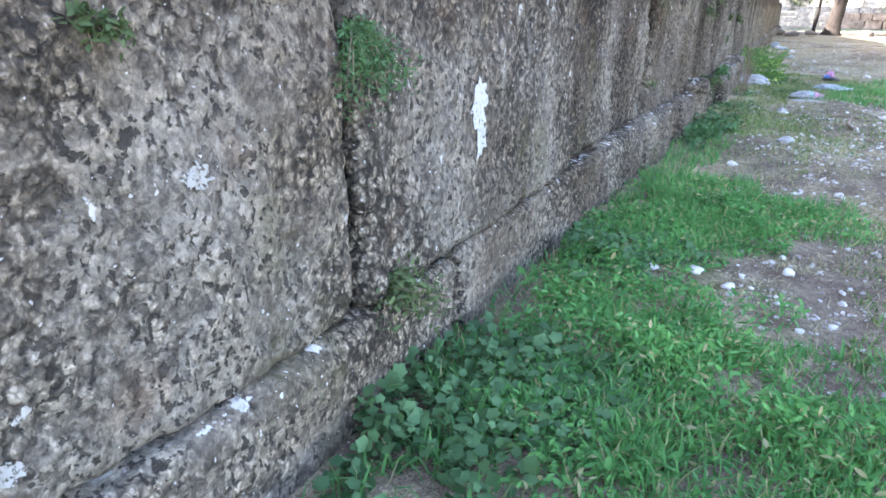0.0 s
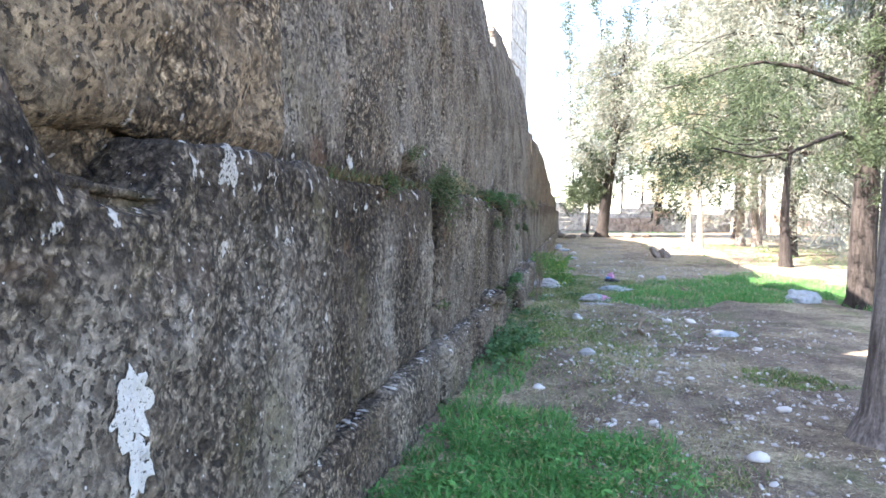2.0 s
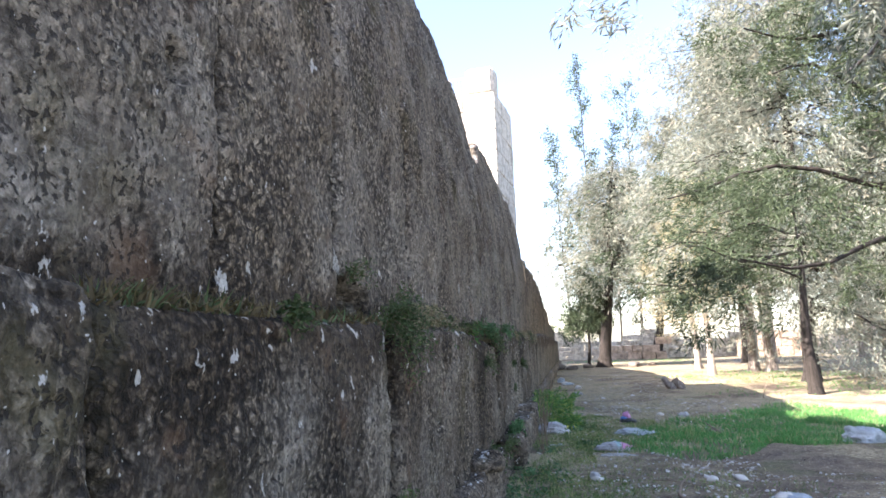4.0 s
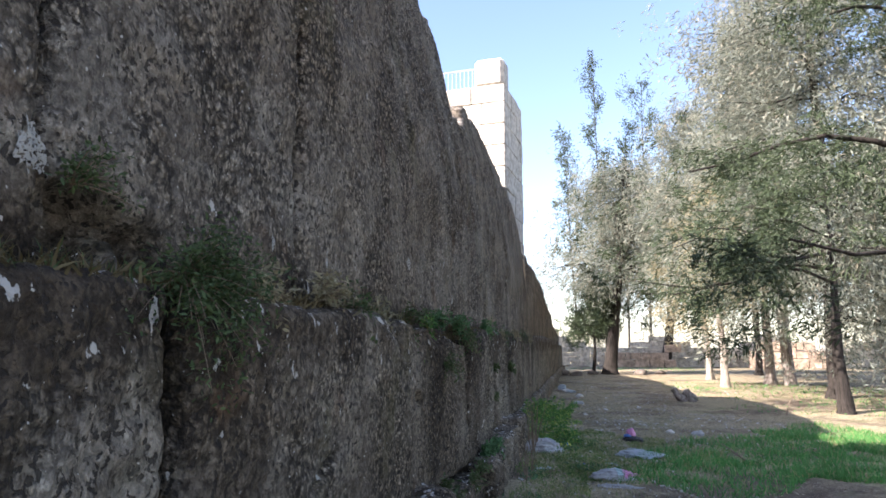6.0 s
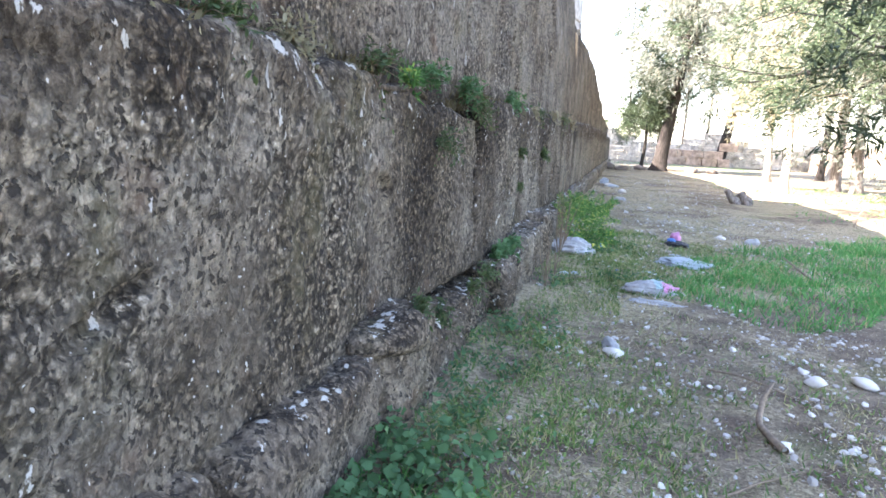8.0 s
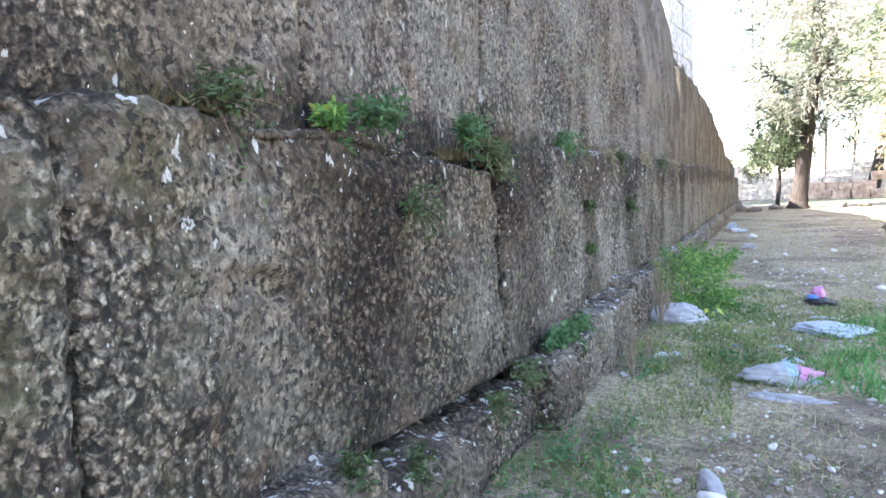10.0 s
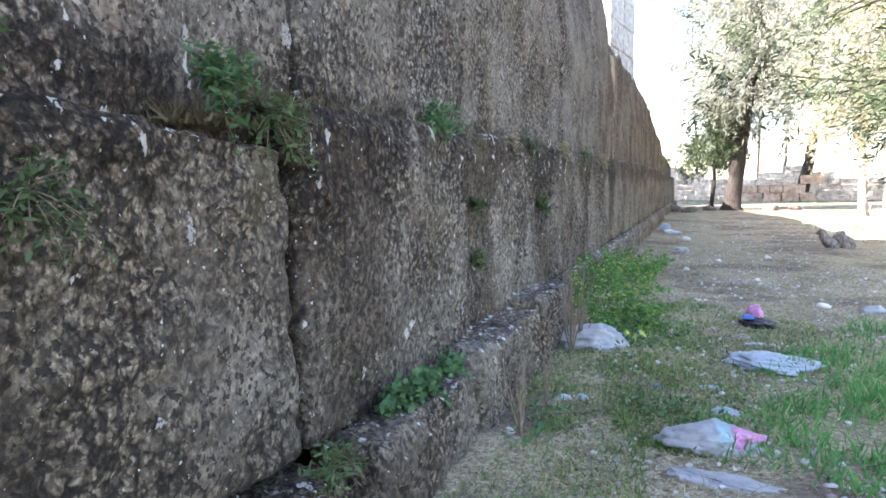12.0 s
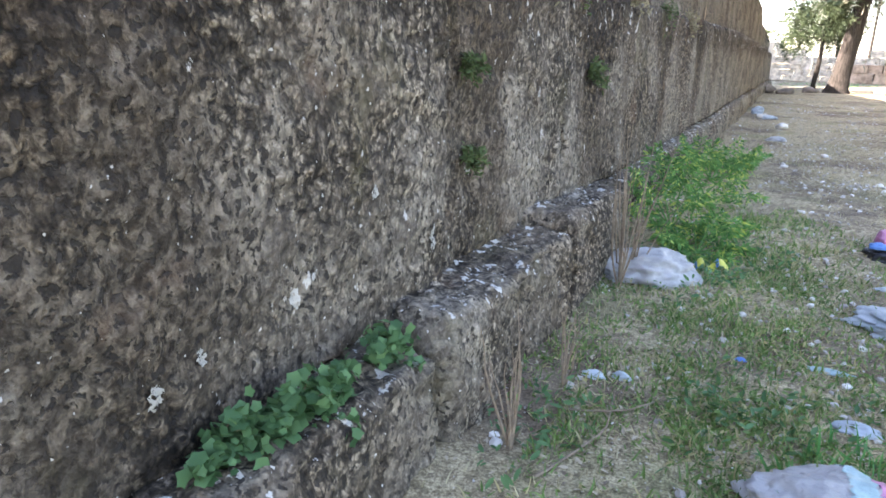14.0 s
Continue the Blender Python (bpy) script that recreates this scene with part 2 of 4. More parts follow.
def earth_material():
    s = Shade("earth", 0.97)
    large, mid, grain, fine = s.noise(0.5, 4.0), s.noise(2.8, 5.0, 0.6), s.noise(22.0, 5.0, 0.7), s.noise(95.0, 4.0, 0.7)
    soil = s.mix(s.ramp(mid, 0.35, 0.65), (0.125, 0.089, 0.064), (0.22, 0.174, 0.125))
    straw = s.mix(s.ramp(grain, 0.35, 0.65), (0.26, 0.21, 0.125), (0.46, 0.39, 0.25))
    drier = s.ramp(s.axis("Y"), 13.0, 18.5, 0.0, 0.09)
    base = s.mix(s.ramp(s.math("ADD", s.math("ADD", large, drier), s.math("MULTIPLY", mid, 0.3)), 0.60, 0.78, 0.05, 0.8), soil, straw)
    green = s.ramp(s.noise(1.1, 5.0, 0.6, s.stretch(1.0, 0.8, 1.0)), 0.52, 0.68, 0.0, 0.55)
    base = s.mix(green, base, (0.14, 0.155, 0.06))
    base = s.mix(0.8, base, s.mix(s.ramp(fine, 0.3, 0.7), (0.34, 0.32, 0.30), (1.62, 1.60, 1.55)), "MULTIPLY")
    base = s.mix(0.5, base, s.mix(s.ramp(grain, 0.3, 0.7), (0.45, 0.43, 0.41), (1.5, 1.48, 1.45)), "MULTIPLY")
    chip = s.ramp(s.math("ADD", s.cells(30.0), s.math("MULTIPLY", mid, 0.4)), 0.28, 0.34, 1.0, 0.0)
    base = s.mix(s.math("MULTIPLY", chip, 0.6), base, (0.6, 0.56, 0.5))
    s.bump(s.math("ADD", s.math("MULTIPLY", grain, 0.8), s.math("MULTIPLY", fine, 0.5)), 0.8, 0.02)
    return s.done(base)


def leaf_material(name, dark, light, translucent=0.3, dry=None, dry_share=0.1):
    s = Shade(name, 0.62)
    pick = s.island()
    colour = s.mix(pick, dark, light)
    if dry:
        colour = s.mix(s.ramp(pick, 1 - dry_share, 1 - dry_share * 0.8), colour, dry)
    patch = s.noise(1.1, 3.0)
    colour = s.mix(0.6, colour, s.mix(s.ramp(patch, 0.3, 0.7), (0.65, 0.7, 0.65), (1.25, 1.2, 1.1)), "MULTIPLY")
    s.done(colour)
    glow = s.node("ShaderNodeBsdfTranslucent")
    s.put(glow.inputs["Color"], colour)
    blend = s.node("ShaderNodeMixShader", Fac=translucent)
    s.put(blend.inputs[1], s.bsdf.outputs[0])
    s.put(blend.inputs[2], glow.outputs[0])
    s.put(s.tree.nodes["Material Output"].inputs["Surface"], blend.outputs[0])
    return s.mat


def bark_material(name, dark, light):
    s = Shade(name, 0.95)
    ridge = s.noise(9.0, 5.0, 0.65, s.stretch(2.2, 2.2, 0.25))
    fleck = s.noise(26.0, 4.0, 0.7)
    base = s.mix(s.ramp(ridge, 0.34, 0.66), dark, light)
    base = s.mix(0.6, base, s.mix(s.ramp(fleck, 0.3, 0.7), (0.6, 0.6, 0.58), (1.3, 1.28, 1.25)), "MULTIPLY")
    s.bump(s.math("ADD", ridge, s.math("MULTIPLY", fleck, 0.3)), 0.9, 0.03)
    return s.done(base)


def plain_material(name, colour, roughness=0.8, scale=20.0, spread=0.25, bump=0.3):
    s = Shade(name, roughness)
    n = s.noise(scale, 4.0, 0.6)
    base = s.mix(1.0, colour, s.mix(s.ramp(n, 0.3, 0.7), (1 - spread,) * 3, (1 + spread,) * 3), "MULTIPLY")
    s.bump(n, bump, 0.01)
    return s.done(base)


def plastic_material(name, colour, clear=0.25, roughness=0.35):
    s = Shade(name, roughness)
    s.bsdf.inputs["Specular IOR Level"].default_value = 0.5
    n = s.noise(9.0, 4.0, 0.6)
    base = s.mix(1.0, colour, s.mix(s.ramp(n, 0.3, 0.7), (0.72, 0.72, 0.72), (1.08, 1.08, 1.08)), "MULTIPLY")
    s.done(base)
    s.bump(s.noise(24.0, 4.0, 0.65), 0.7, 0.02)
    glow = s.node("ShaderNodeBsdfTranslucent")
    s.put(glow.inputs["Color"], base)
    blend = s.node("ShaderNodeMixShader", Fac=clear)
    s.put(blend.inputs[1], s.bsdf.outputs[0])
    s.put(blend.inputs[2], glow.outputs[0])
    s.put(s.tree.nodes["Material Output"].inputs["Surface"], blend.outputs[0])
    return s.mat


def worn_coat_material(name, colour, cover):
    """A thin coat that has flaked off in places."""
    s = Shade(name, 0.9)
    n = s.noise(80.0, 4.0, 0.65)
    s.done(s.mix(1.0, colour, s.mix(s.noise(18.0, 3.0), (0.7, 0.69, 0.67), (1.1, 1.1, 1.1)), "MULTIPLY"))
    s.bump(n, 0.8, 0.012)
    gap = s.node("ShaderNodeBsdfTransparent")
    blend = s.node("ShaderNodeMixShader")
    s.put(blend.inputs[0], s.ramp(n, cover, cover + 0.05))
    s.put(blend.inputs[1], gap.outputs[0])
    s.put(blend.inputs[2], s.bsdf.outputs[0])
    s.put(s.tree.nodes["Material Output"].inputs["Surface"], blend.outputs[0])
    return s.mat


def pebble_material():
    s = Shade("pebble", 0.9)
    base = s.mix(s.island(), (0.26, 0.225, 0.19), (0.70, 0.66, 0.60))
    base = s.mix(0.5, base, s.mix(s.noise(40.0, 4.0), (0.6, 0.58, 0.56), (1.3, 1.3, 1.3)), "MULTIPLY")
    return s.done(base)


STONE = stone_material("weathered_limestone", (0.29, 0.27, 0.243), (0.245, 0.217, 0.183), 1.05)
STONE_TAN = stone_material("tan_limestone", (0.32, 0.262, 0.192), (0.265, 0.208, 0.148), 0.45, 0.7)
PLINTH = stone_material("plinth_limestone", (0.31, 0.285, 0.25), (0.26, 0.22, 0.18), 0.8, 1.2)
TOWER = plain_material("sunlit_ashlar", (0.45, 0.41, 0.35), 0.9, 2.5, 0.3, 0.5)
ORANGE = plain_material("orange_mortar", (0.42, 0.31, 0.20), 0.95, 6.0, 0.35, 0.6)
EARTH = earth_material()
GRASS = leaf_material("grass_blade", (0.06, 0.21, 0.06), (0.185, 0.43, 0.125), 0.4, (0.42, 0.38, 0.2), 0.12)
TURF = leaf_material("yellowing_turf", (0.085, 0.16, 0.045), (0.26, 0.36, 0.115), 0.35, (0.44, 0.38, 0.2), 0.22)
DRYGRASS = leaf_material("dry_grass", (0.32, 0.27, 0.15), (0.55, 0.48, 0.3), 0.2)
WEED = leaf_material("weed_leaf", (0.055, 0.125, 0.05), (0.115, 0.22, 0.095), 0.3)
FERN = leaf_material("fern_leaf", (0.05, 0.15, 0.045), (0.20, 0.38, 0.10), 0.35, (0.44, 0.50, 0.12), 0.16)
SHRUB = leaf_material("wall_shrub_leaf", (0.055, 0.085, 0.035), (0.12, 0.17, 0.07), 0.25)
NEEDLE = leaf_material("conifer_needle", (0.10, 0.115, 0.09), (0.35, 0.37, 0.31), 0.45, (0.38, 0.35, 0.28), 0.12)
# dark green of the bush; on the spreading conifers it paints in their shade
NEEDLE_DARK = leaf_material("dark_shaded_needle", (0.03, 0.045, 0.022), (0.075, 0.10, 0.05), 0.2)
NEEDLE_TAN = leaf_material("tan_conifer_needle", (0.24, 0.21, 0.13), (0.42, 0.37, 0.24), 0.35)
MOSS = leaf_material("brown_moss", (0.07, 0.05, 0.028), (0.17, 0.135, 0.065), 0.15)
LITTER = leaf_material("litter", (0.13, 0.095, 0.065), (0.5, 0.42, 0.31), 0.1)
BARK = bark_material("grey_brown_bark", (0.12, 0.10, 0.085), (0.34, 0.295, 0.255))
# bark darkened to hold the shade that lies on these trunks
BARK_SHADED = bark_material("shaded_bark", (0.018, 0.015, 0.012), (0.05, 0.042, 0.036))
BARK_PALE = bark_material("pale_bark", (0.22, 0.185, 0.15), (0.42, 0.37, 0.31))
TWIG = plain_material("dry_twig", (0.22, 0.165, 0.115), 0.9, 30.0)
PEBBLE = pebble_material()
PAINT = worn_coat_material("white_paint", (0.56, 0.555, 0.53), 0.37)
LICHEN = worn_coat_material("white_lichen", (0.40, 0.385, 0.35), 0.43)
BAG_GREY = plastic_material("grey_plastic_film", (0.46, 0.45, 0.44), 0.2)
BAG_WHITE = plastic_material("white_plastic_film", (0.52, 0.58, 0.62), 0.25)
BAG_BLACK = plastic_material("black_plastic_film", (0.02, 0.02, 0.024), 0.0)
PINK = plastic_material("pink_print", (0.62, 0.25, 0.42), 0.1)
TEAL = plastic_material("teal_print", (0.36, 0.50, 0.51), 0.1)
BLUE = plastic_material("blue_plastic", (0.10, 0.25, 0.60), 0.1)
YELLOW = plastic_material("yellow_wrapper_film", (0.62, 0.60, 0.10), 0.1)
RUBBLE_RED = plain_material("reddish_rubble", (0.40, 0.30, 0.225), 0.95, 3.0, 0.4, 0.6)
RUBBLE = plain_material("pale_rubble", (0.55, 0.50, 0.42), 0.95, 3.0, 0.4, 0.6)
DARK_RUBBLE = plain_material("brown_rubble", (0.17, 0.14, 0.115), 0.95, 5.0, 0.4, 0.6)
RAIL = plain_material("grey_steel", (0.35, 0.36, 0.37), 0.5, 20.0, 0.1)


# ---- the great wall ----
WALL_POINTS = []
# hollows in the stone: along, up, half-length, half-height, depth, slope
HOLLOWS = [(9.02, 1.98, 0.17, 0.13, 0.26, 0.0), (9.25, 1.92, 0.10, 0.08, 0.14, 0.0), (7.28, 2.66, 0.05, 0.08, 0.12, 0.0), (10.36, 1.04, 0.15, 0.04, 0.055, 0.35), (5.22, 1.74, 0.14, 0.06, 0.05, 0.0), (17.0, 2.45, 0.05, 0.42, 0.10, 0.0), (12.35, 1.22, 0.10, 0.05, 0.05, -0.3)]


def pillow(y0, y1, z0, z1, x, wrap, radius, res, seed, rough=1.0, top=None, bulge=0.0, chip=0.0, ragged=0.07, power=3, x_end=None, back=0.0):
    """A weathered stone face between y0..y1 and z0..z1 at x, turned back by wrap round its edges."""
    ny = max(4, int((y1 - y0 + 2 * wrap) / res))
    nz = max(4, int((z1 - z0 + 2 * wrap) / res))
    ys, zs = np.linspace(y0 - wrap, y1 + wrap, ny), np.linspace(z0 - wrap, z1 + wrap, nz)
    ys = np.clip(ys, y0 - wrap, y1 + wrap)
    Y, Z = np.meshgrid(ys, zs, indexing="ij")
    iy = np.clip(Y, y0 + radius, y1 - radius)
    iz = np.clip(Z, z0 + radius, z1 - radius)
    dy, dz = Y - iy, Z - iz
    o = np.hypot(dy, dz) + 1e-9
    a = np.minimum(o / radius, np.pi / 2)
    py, pz = iy + dy / o * radius * np.sin(a), iz + dz / o * radius * np.sin(a)
    depth = radius * (1 - np.cos(a)) + np.maximum(0, o - radius * np.pi / 2)
    px = x - depth
    ny_, nz_, nx_ = dy / o * np.sin(a), dz / o * np.sin(a), np.cos(a)
    P = np.stack([px.ravel(), py.ravel(), pz.ravel()], 1)
    N = np.stack([nx_.ravel(), ny_.ravel(), nz_.ravel()], 1)
    swell = 0.030 * soft_noise(P + seed * 3.7, 0.9, seed) + 0.016 * soft_noise(P, 3.1, seed + 1)
    crumb = 0.011 * fractal(P, 9.0, 3, seed + 5, 0.6)
    knobs = 0.012 * np.abs(soft_noise(P, 15.0, seed + 9)) - 0.018 * np.clip(soft_noise(P, 20.0, seed + 12) - 0.35, 0, 1)
    d = rough * (swell + crumb + knobs)
    if bulge:
        d += bulge * (0.5 + 0.5 * soft_noise(P, 1.7, seed + 30)) * np.clip((P[:, 1] - y0) / 0.3, 0, 1)
    if chip:
        edge = np.clip(1 - np.abs(P[:, 2] - z1) / 0.16, 0, 1) * N[:, 0]
        d -= chip * edge * np.clip(soft_noise(P, 2.6, seed + 40) + 0.15, 0, 1)
    for hy, hz, ry, rz, deep, slope in HOLLOWS:
        u, w = (P[:, 1] - hy) / ry, (P[:, 2] - hz - slope * (P[:, 1] - hy)) / rz
        away = np.hypot(u, w) + 0.25 * soft_noise(P, 11.0, seed + 60)
        d -= deep * np.clip((1.15 - away) / 0.45, 0, 1) * np.clip(N[:, 0], 0, 1)
    P = P + N * d[:, None]
    if top is not None:
        # the ragged top: heights at the two ends, broken by noise
        f = np.clip((P[:, 2] - z0) / (z1 - z0), 0, 1)
        line = np.interp(P[:, 1], [p[0] for p in top], [p[1] for p in top])
        flat = np.stack([np.zeros(len(P)), P[:, 1], np.zeros(len(P))], 1)
        line = line + ragged * (2.0 * soft_noise(flat, 1.1, seed + 50) + soft_noise(flat, 3.7, seed + 51))
        P[:, 2] += f ** power * (line - z1)
    if x_end is not None:
        P[:, 0] += (x_end - x) * np.clip((P[:, 1] - y0) / (y1 - y0), 0, 1)
    # weathered back towards the top
    P[:, 0] -= back * np.maximum(0, P[:, 2] - 3.2) ** 1.5
    WALL_POINTS.append(P[N[:, 0] > 0.5])
    return raw_mesh("ashlar_block", P, grid_faces(len(ys), len(zs)))


def box_bm(x0, x1, y0, y1, z0, z1, bevel=0.0):
    bm = bmesh.new()
    bmesh.ops.create_cube(bm, size=1.0)
    bmesh.ops.transform(bm, verts=bm.verts, matrix=Matrix.LocRotScale(((x0 + x1) / 2, (y0 + y1) / 2, (z0 + z1) / 2), None, (x1 - x0, y1 - y0, z1 - z0)))
    if bevel:
        bmesh.ops.bevel(bm, geom=bm.edges, offset=bevel, segments=1, affect="EDGES")
    return bm


wall = part("wall_west", box_bm(-3.2, -0.84, -14, 53.7, -0.3, 1.55), STONE, None, "ancient limestone wall of huge weathered ashlar blocks")
tagged(wall, kind="structure", category="wall")
for y0, y1, x1, z0, z1 in ((-14.0, 7.5, -0.95, 1.55, 3.5), (-14.0, 7.5, -1.7, 3.5, 5.4), (7.5, 9.0, -0.95, 1.55, 3.4), (9.0, 14.65, -0.95, 1.55, 3.5), (10.5, 14.65, -1.7, 3.5, 5.4),
                           (14.65, 27.55, -1.42, 1.55, 5.0), (27.55, 39.769, -1.42, 1.55, 4.1), (39.769, 46.0, -1.3, 1.55, 2.7), (46.0, 53.7, -1.3, 1.55, 2.0)):
    part("wall_core", box_bm(-3.2, x1, y0, y1, z0, z1), STONE, wall)

# lower course: one huge block after another: start, end, face, top, chipped edge
LOWER = [(-12.0, -4.0, -0.42, 1.80, 0.02, 0.46), (-4.0, 0.4, -0.40, 1.80, 0.02, 0.46), (0.4, 4.2, -0.385, 1.78, 0.05, 0.46), (4.26, 6.68, -0.350, 1.80, 0.08, 0.47),
         (6.77, 9.2, -0.450, 1.80, 0.07, 0.47), (9.27, 11.62, -0.385, 1.78, 0.10, 0.42), (11.66, 14.36, -0.425, 1.78, 0.10, 0.42), (14.42, 16.31, -0.40, 1.82, 0.06, 0.38),
         (16.37, 17.97, -0.45, 1.84, 0.06, 0.46), (18.01, 21.11, -0.44, 1.84, 0.05, 0.46), (21.17, 23.55, -0.46, 1.86, 0.05, 0.45),
         (23.6, 27.45, -0.46, 1.92, 0.05, 0.45), (27.55, 32.655, -0.50, 1.95, 0.05, 0.45), (32.76, 38.514, -0.56, 1.95, 0.06, 0.45), (38.618, 43.954, -0.62, 1.85, 0.08, 0.4), (44.006, 54.0, -0.70, 1.75, 0.08, 0.4)]
# uneven upper edges of the two blocks that are seen from close by
EDGES = {4.26: [(4.2, 1.94), (4.84, 1.93), (4.96, 1.70), (5.34, 1.68), (5.45, 1.85), (6.2, 1.86), (6.72, 1.85)],
         9.27: [(9.2, 1.72), (9.7, 1.78), (11.62, 1.76)],
         11.66: [(11.6, 1.74), (12.88, 1.80), (13.4, 1.73), (14.36, 1.62)]}
for k, (y0, y1, x, z1, chip, z0) in enumerate(LOWER):
    near = 3.0 < y1 and y0 < 22
    mesh = pillow(y0, y1, z0, z1, x, 0.42 if y0 < 17 else 1.05, 0.05, 0.021 if near else 0.08, 11 + k, chip=chip, top=EDGES.get(y0), ragged=0.012, power=6)
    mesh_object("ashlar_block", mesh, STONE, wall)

# upper course: start, end, face at both ends, top at both ends
UPPER = [(-12.0, -3.0, -0.62, -0.62, 6.0, 6.0), (-3.0, 2.4, -0.60, -0.60, 6.0, 6.0), (2.4, 6.41, -0.545, -0.57, 6.0, 6.0), (6.45, 7.6, -0.63, -0.63, 5.2, 4.6), (7.62, 8.85, -0.635, -0.63, 3.85, 3.9),
         (8.87, 10.48, -0.63, -0.63, 5.2, 5.7), (10.51, 12.812, -0.625, -0.63, 5.75, 5.75), (12.834, 14.77, -0.63, -0.64, 5.8, 5.7), (14.8, 16.95, -0.65, -0.68, 5.65, 5.2),
         (16.99, 21.1, -0.69, -0.75, 5.2, 5.9), (21.13, 24.4, -0.75, -0.82, 5.95, 5.95), (24.43, 27.45, -0.82, -0.90, 5.9, 5.0), (27.9, 32.969, -1.0, -1.0, 4.65, 4.6), (33.022, 39.769, -1.0, -1.0, 4.6, 4.3), (39.822, 46.0, -1.0, -0.96, 4.1, 3.05), (46.05, 54.0, -0.96, -0.92, 2.95, 2.3)]
# broken skylines
SKYLINES = {14.8: [(14.8, 5.7), (15.25, 5.55), (15.45, 4.6), (16.6, 4.85), (16.95, 5.1)], 16.99: [(16.99, 5.3), (18.2, 5.65), (19.8, 5.85), (21.1, 5.9)], 24.43: [(24.4, 5.9), (26.3, 5.85), (27.0, 5.55), (27.45, 5.0)]}
for k, (y0, y1, xa, xb, ta, tb) in enumerate(UPPER):
    near = 4.0 < y1 and y0 < 18
    tan = k == 2
    z1 = max(ta, tb)
    mesh = pillow(y0, y1, 1.88 if tan else 1.52, z1, xa, 0.40, 0.06, 0.03 if near else 0.08, 41 + k, 1.5 if tan else 1.0, SKYLINES.get(y0, [(y0, ta), (y1, tb)]), 0.07 if tan else 0.0, x_end=xb, back=0.14 if y0 < 8.8 else 0.094 if y0 < 22 else 0.075 if y0 < 27 else 0.05, ragged=0.045)
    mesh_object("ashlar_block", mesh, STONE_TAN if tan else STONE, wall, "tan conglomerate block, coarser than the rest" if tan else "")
mesh_object("ashlar_block", pillow(2.4, 6.5, 1.55, 2.1, -0.66, 0.2, 0.05, 0.03, 79, 1.2), STONE_TAN, wall, "brown recessed layer under the tan block")
mesh_object("mortar_strip", pillow(27.40, 27.95, 1.9, 4.6, -0.95, 0.2, 0.05, 0.06, 77, 1.0, [(27.35, 4.5), (28.05, 4.2)]), ORANGE, wall, "orange mortar filling between two blocks")

# plinth course: start, end, face, top
FOOT = [(-12.0, -2.0, -0.34, 0.47), (-2.0, 2.6, -0.34, 0.46), (2.63, 5.0, -0.345, 0.43), (5.03, 7.6, -0.34, 0.46), (7.63, 9.0, -0.33, 0.47), (9.03, 10.7, -0.25, 0.47), (10.73, 11.95, -0.235, 0.46),
        (11.98, 12.671, -0.21, 0.56), (12.692, 14.55, -0.25, 0.34), (14.58, 15.85, -0.13, 0.41), (15.88, 17.35, -0.13, 0.50), (17.38, 18.85, -0.14, 0.54),
        (18.88, 22.25, -0.30, 0.45), (22.28, 27.25, -0.30, 0.44), (27.3, 32.655, -0.38, 0.45), (32.76, 39.769, -0.44, 0.4), (39.822, 54.0, -0.54, 0.4)]
for k, (y0, y1, x, z1) in enumerate(FOOT):
    near = 3.0 < y1 and y0 < 21
    mesh = pillow(y0, y1, -0.4, z1, x, 0.34, 0.055 if y0 < 9 else 0.075, 0.02 if near else 0.08, 81 + k, 0.8 if y0 < 9 else 1.5, chip=0.0 if y0 < 9 else 0.10)
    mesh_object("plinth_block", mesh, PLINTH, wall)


# ---- ground ----
def spaced(fine0, fine1, step, far):
    fine = np.arange(fine0, fine1, step)
    grow = step * 1.35 ** np.arange(1, 60)
    out = np.cumsum(grow)
    out = out[out < far]
    return np.concatenate([fine0 - out[::-1], fine, fine[-1] + out])


gx, gy = spaced(-0.8, 6.0, 0.07, 3000), spaced(2.5, 30.0, 0.09, 3000)
GX, GY = np.meshgrid(gx, gy, indexing="ij")
G = np.stack([GX.ravel(), GY.ravel(), ground_height(GX.ravel(), GY.ravel())], 1)
ground = mesh_object("ground", raw_mesh("ground", G, grid_faces(len(gx), len(gy))), EARTH, None, "bare brown soil with straw, chips and thin grass")
tagged(ground, kind="structure", category="ground")


# ---- the distant tower ----
def tower():
    rng = random.Random(5)
    top = thing("tower", -9.0, 56.0, 0.0, "tall pale ashlar corner tower standing above the wall", "tower", turn=-7.0)
    inv = Matrix.Translation((9.0, -56.0, 0))

    def add(name, bm, mat, label=""):
        bmesh.ops.transform(bm, verts=bm.verts, matrix=inv)
        return part(name, bm, mat, top, label, smooth=False)
    add("wall_core", box_bm(-17.0, -4.25, 53.75, 59.4, -0.2, 20.6), TOWER)
    z, row = -0.1, 0
    while z < 20.4:
        h = 1.62
        x = -4.05
        step = 0
        while x > -16:
            w = rng.uniform(1.5, 2.6) if (row + step) % 2 else rng.uniform(2.2, 3.4)
            add("stone", box_bm(x - w + 0.03, x, 53.5 - rng.uniform(0, 0.08), 54.0, z + 0.03, min(z + h, 20.7), 0.05), TOWER)
            x -= w
            step += 1
        y = 53.52
        while y < 58.9:
            w = min(rng.uniform(1.2, 2.4), 59.4 - y)
            add("stone", box_bm(-4.6, -4.05 + rng.uniform(-0.05, 0.07), y + 0.03, y + w, z + 0.03, min(z + h, 20.7), 0.05), TOWER)
            y += w
        z += h
        row += 1
    add("merlon", box_bm(-6.4, -4.15, 53.6, 55.4, 20.7, 22.9, 0.25), TOWER, "rounded broken corner block")
    for k in range(18):
        x = -6.6 - 0.32 * k
        add("rail_bar", box_bm(x - 0.02, x + 0.02, 53.9, 53.94, 20.6, 22.3), RAIL)
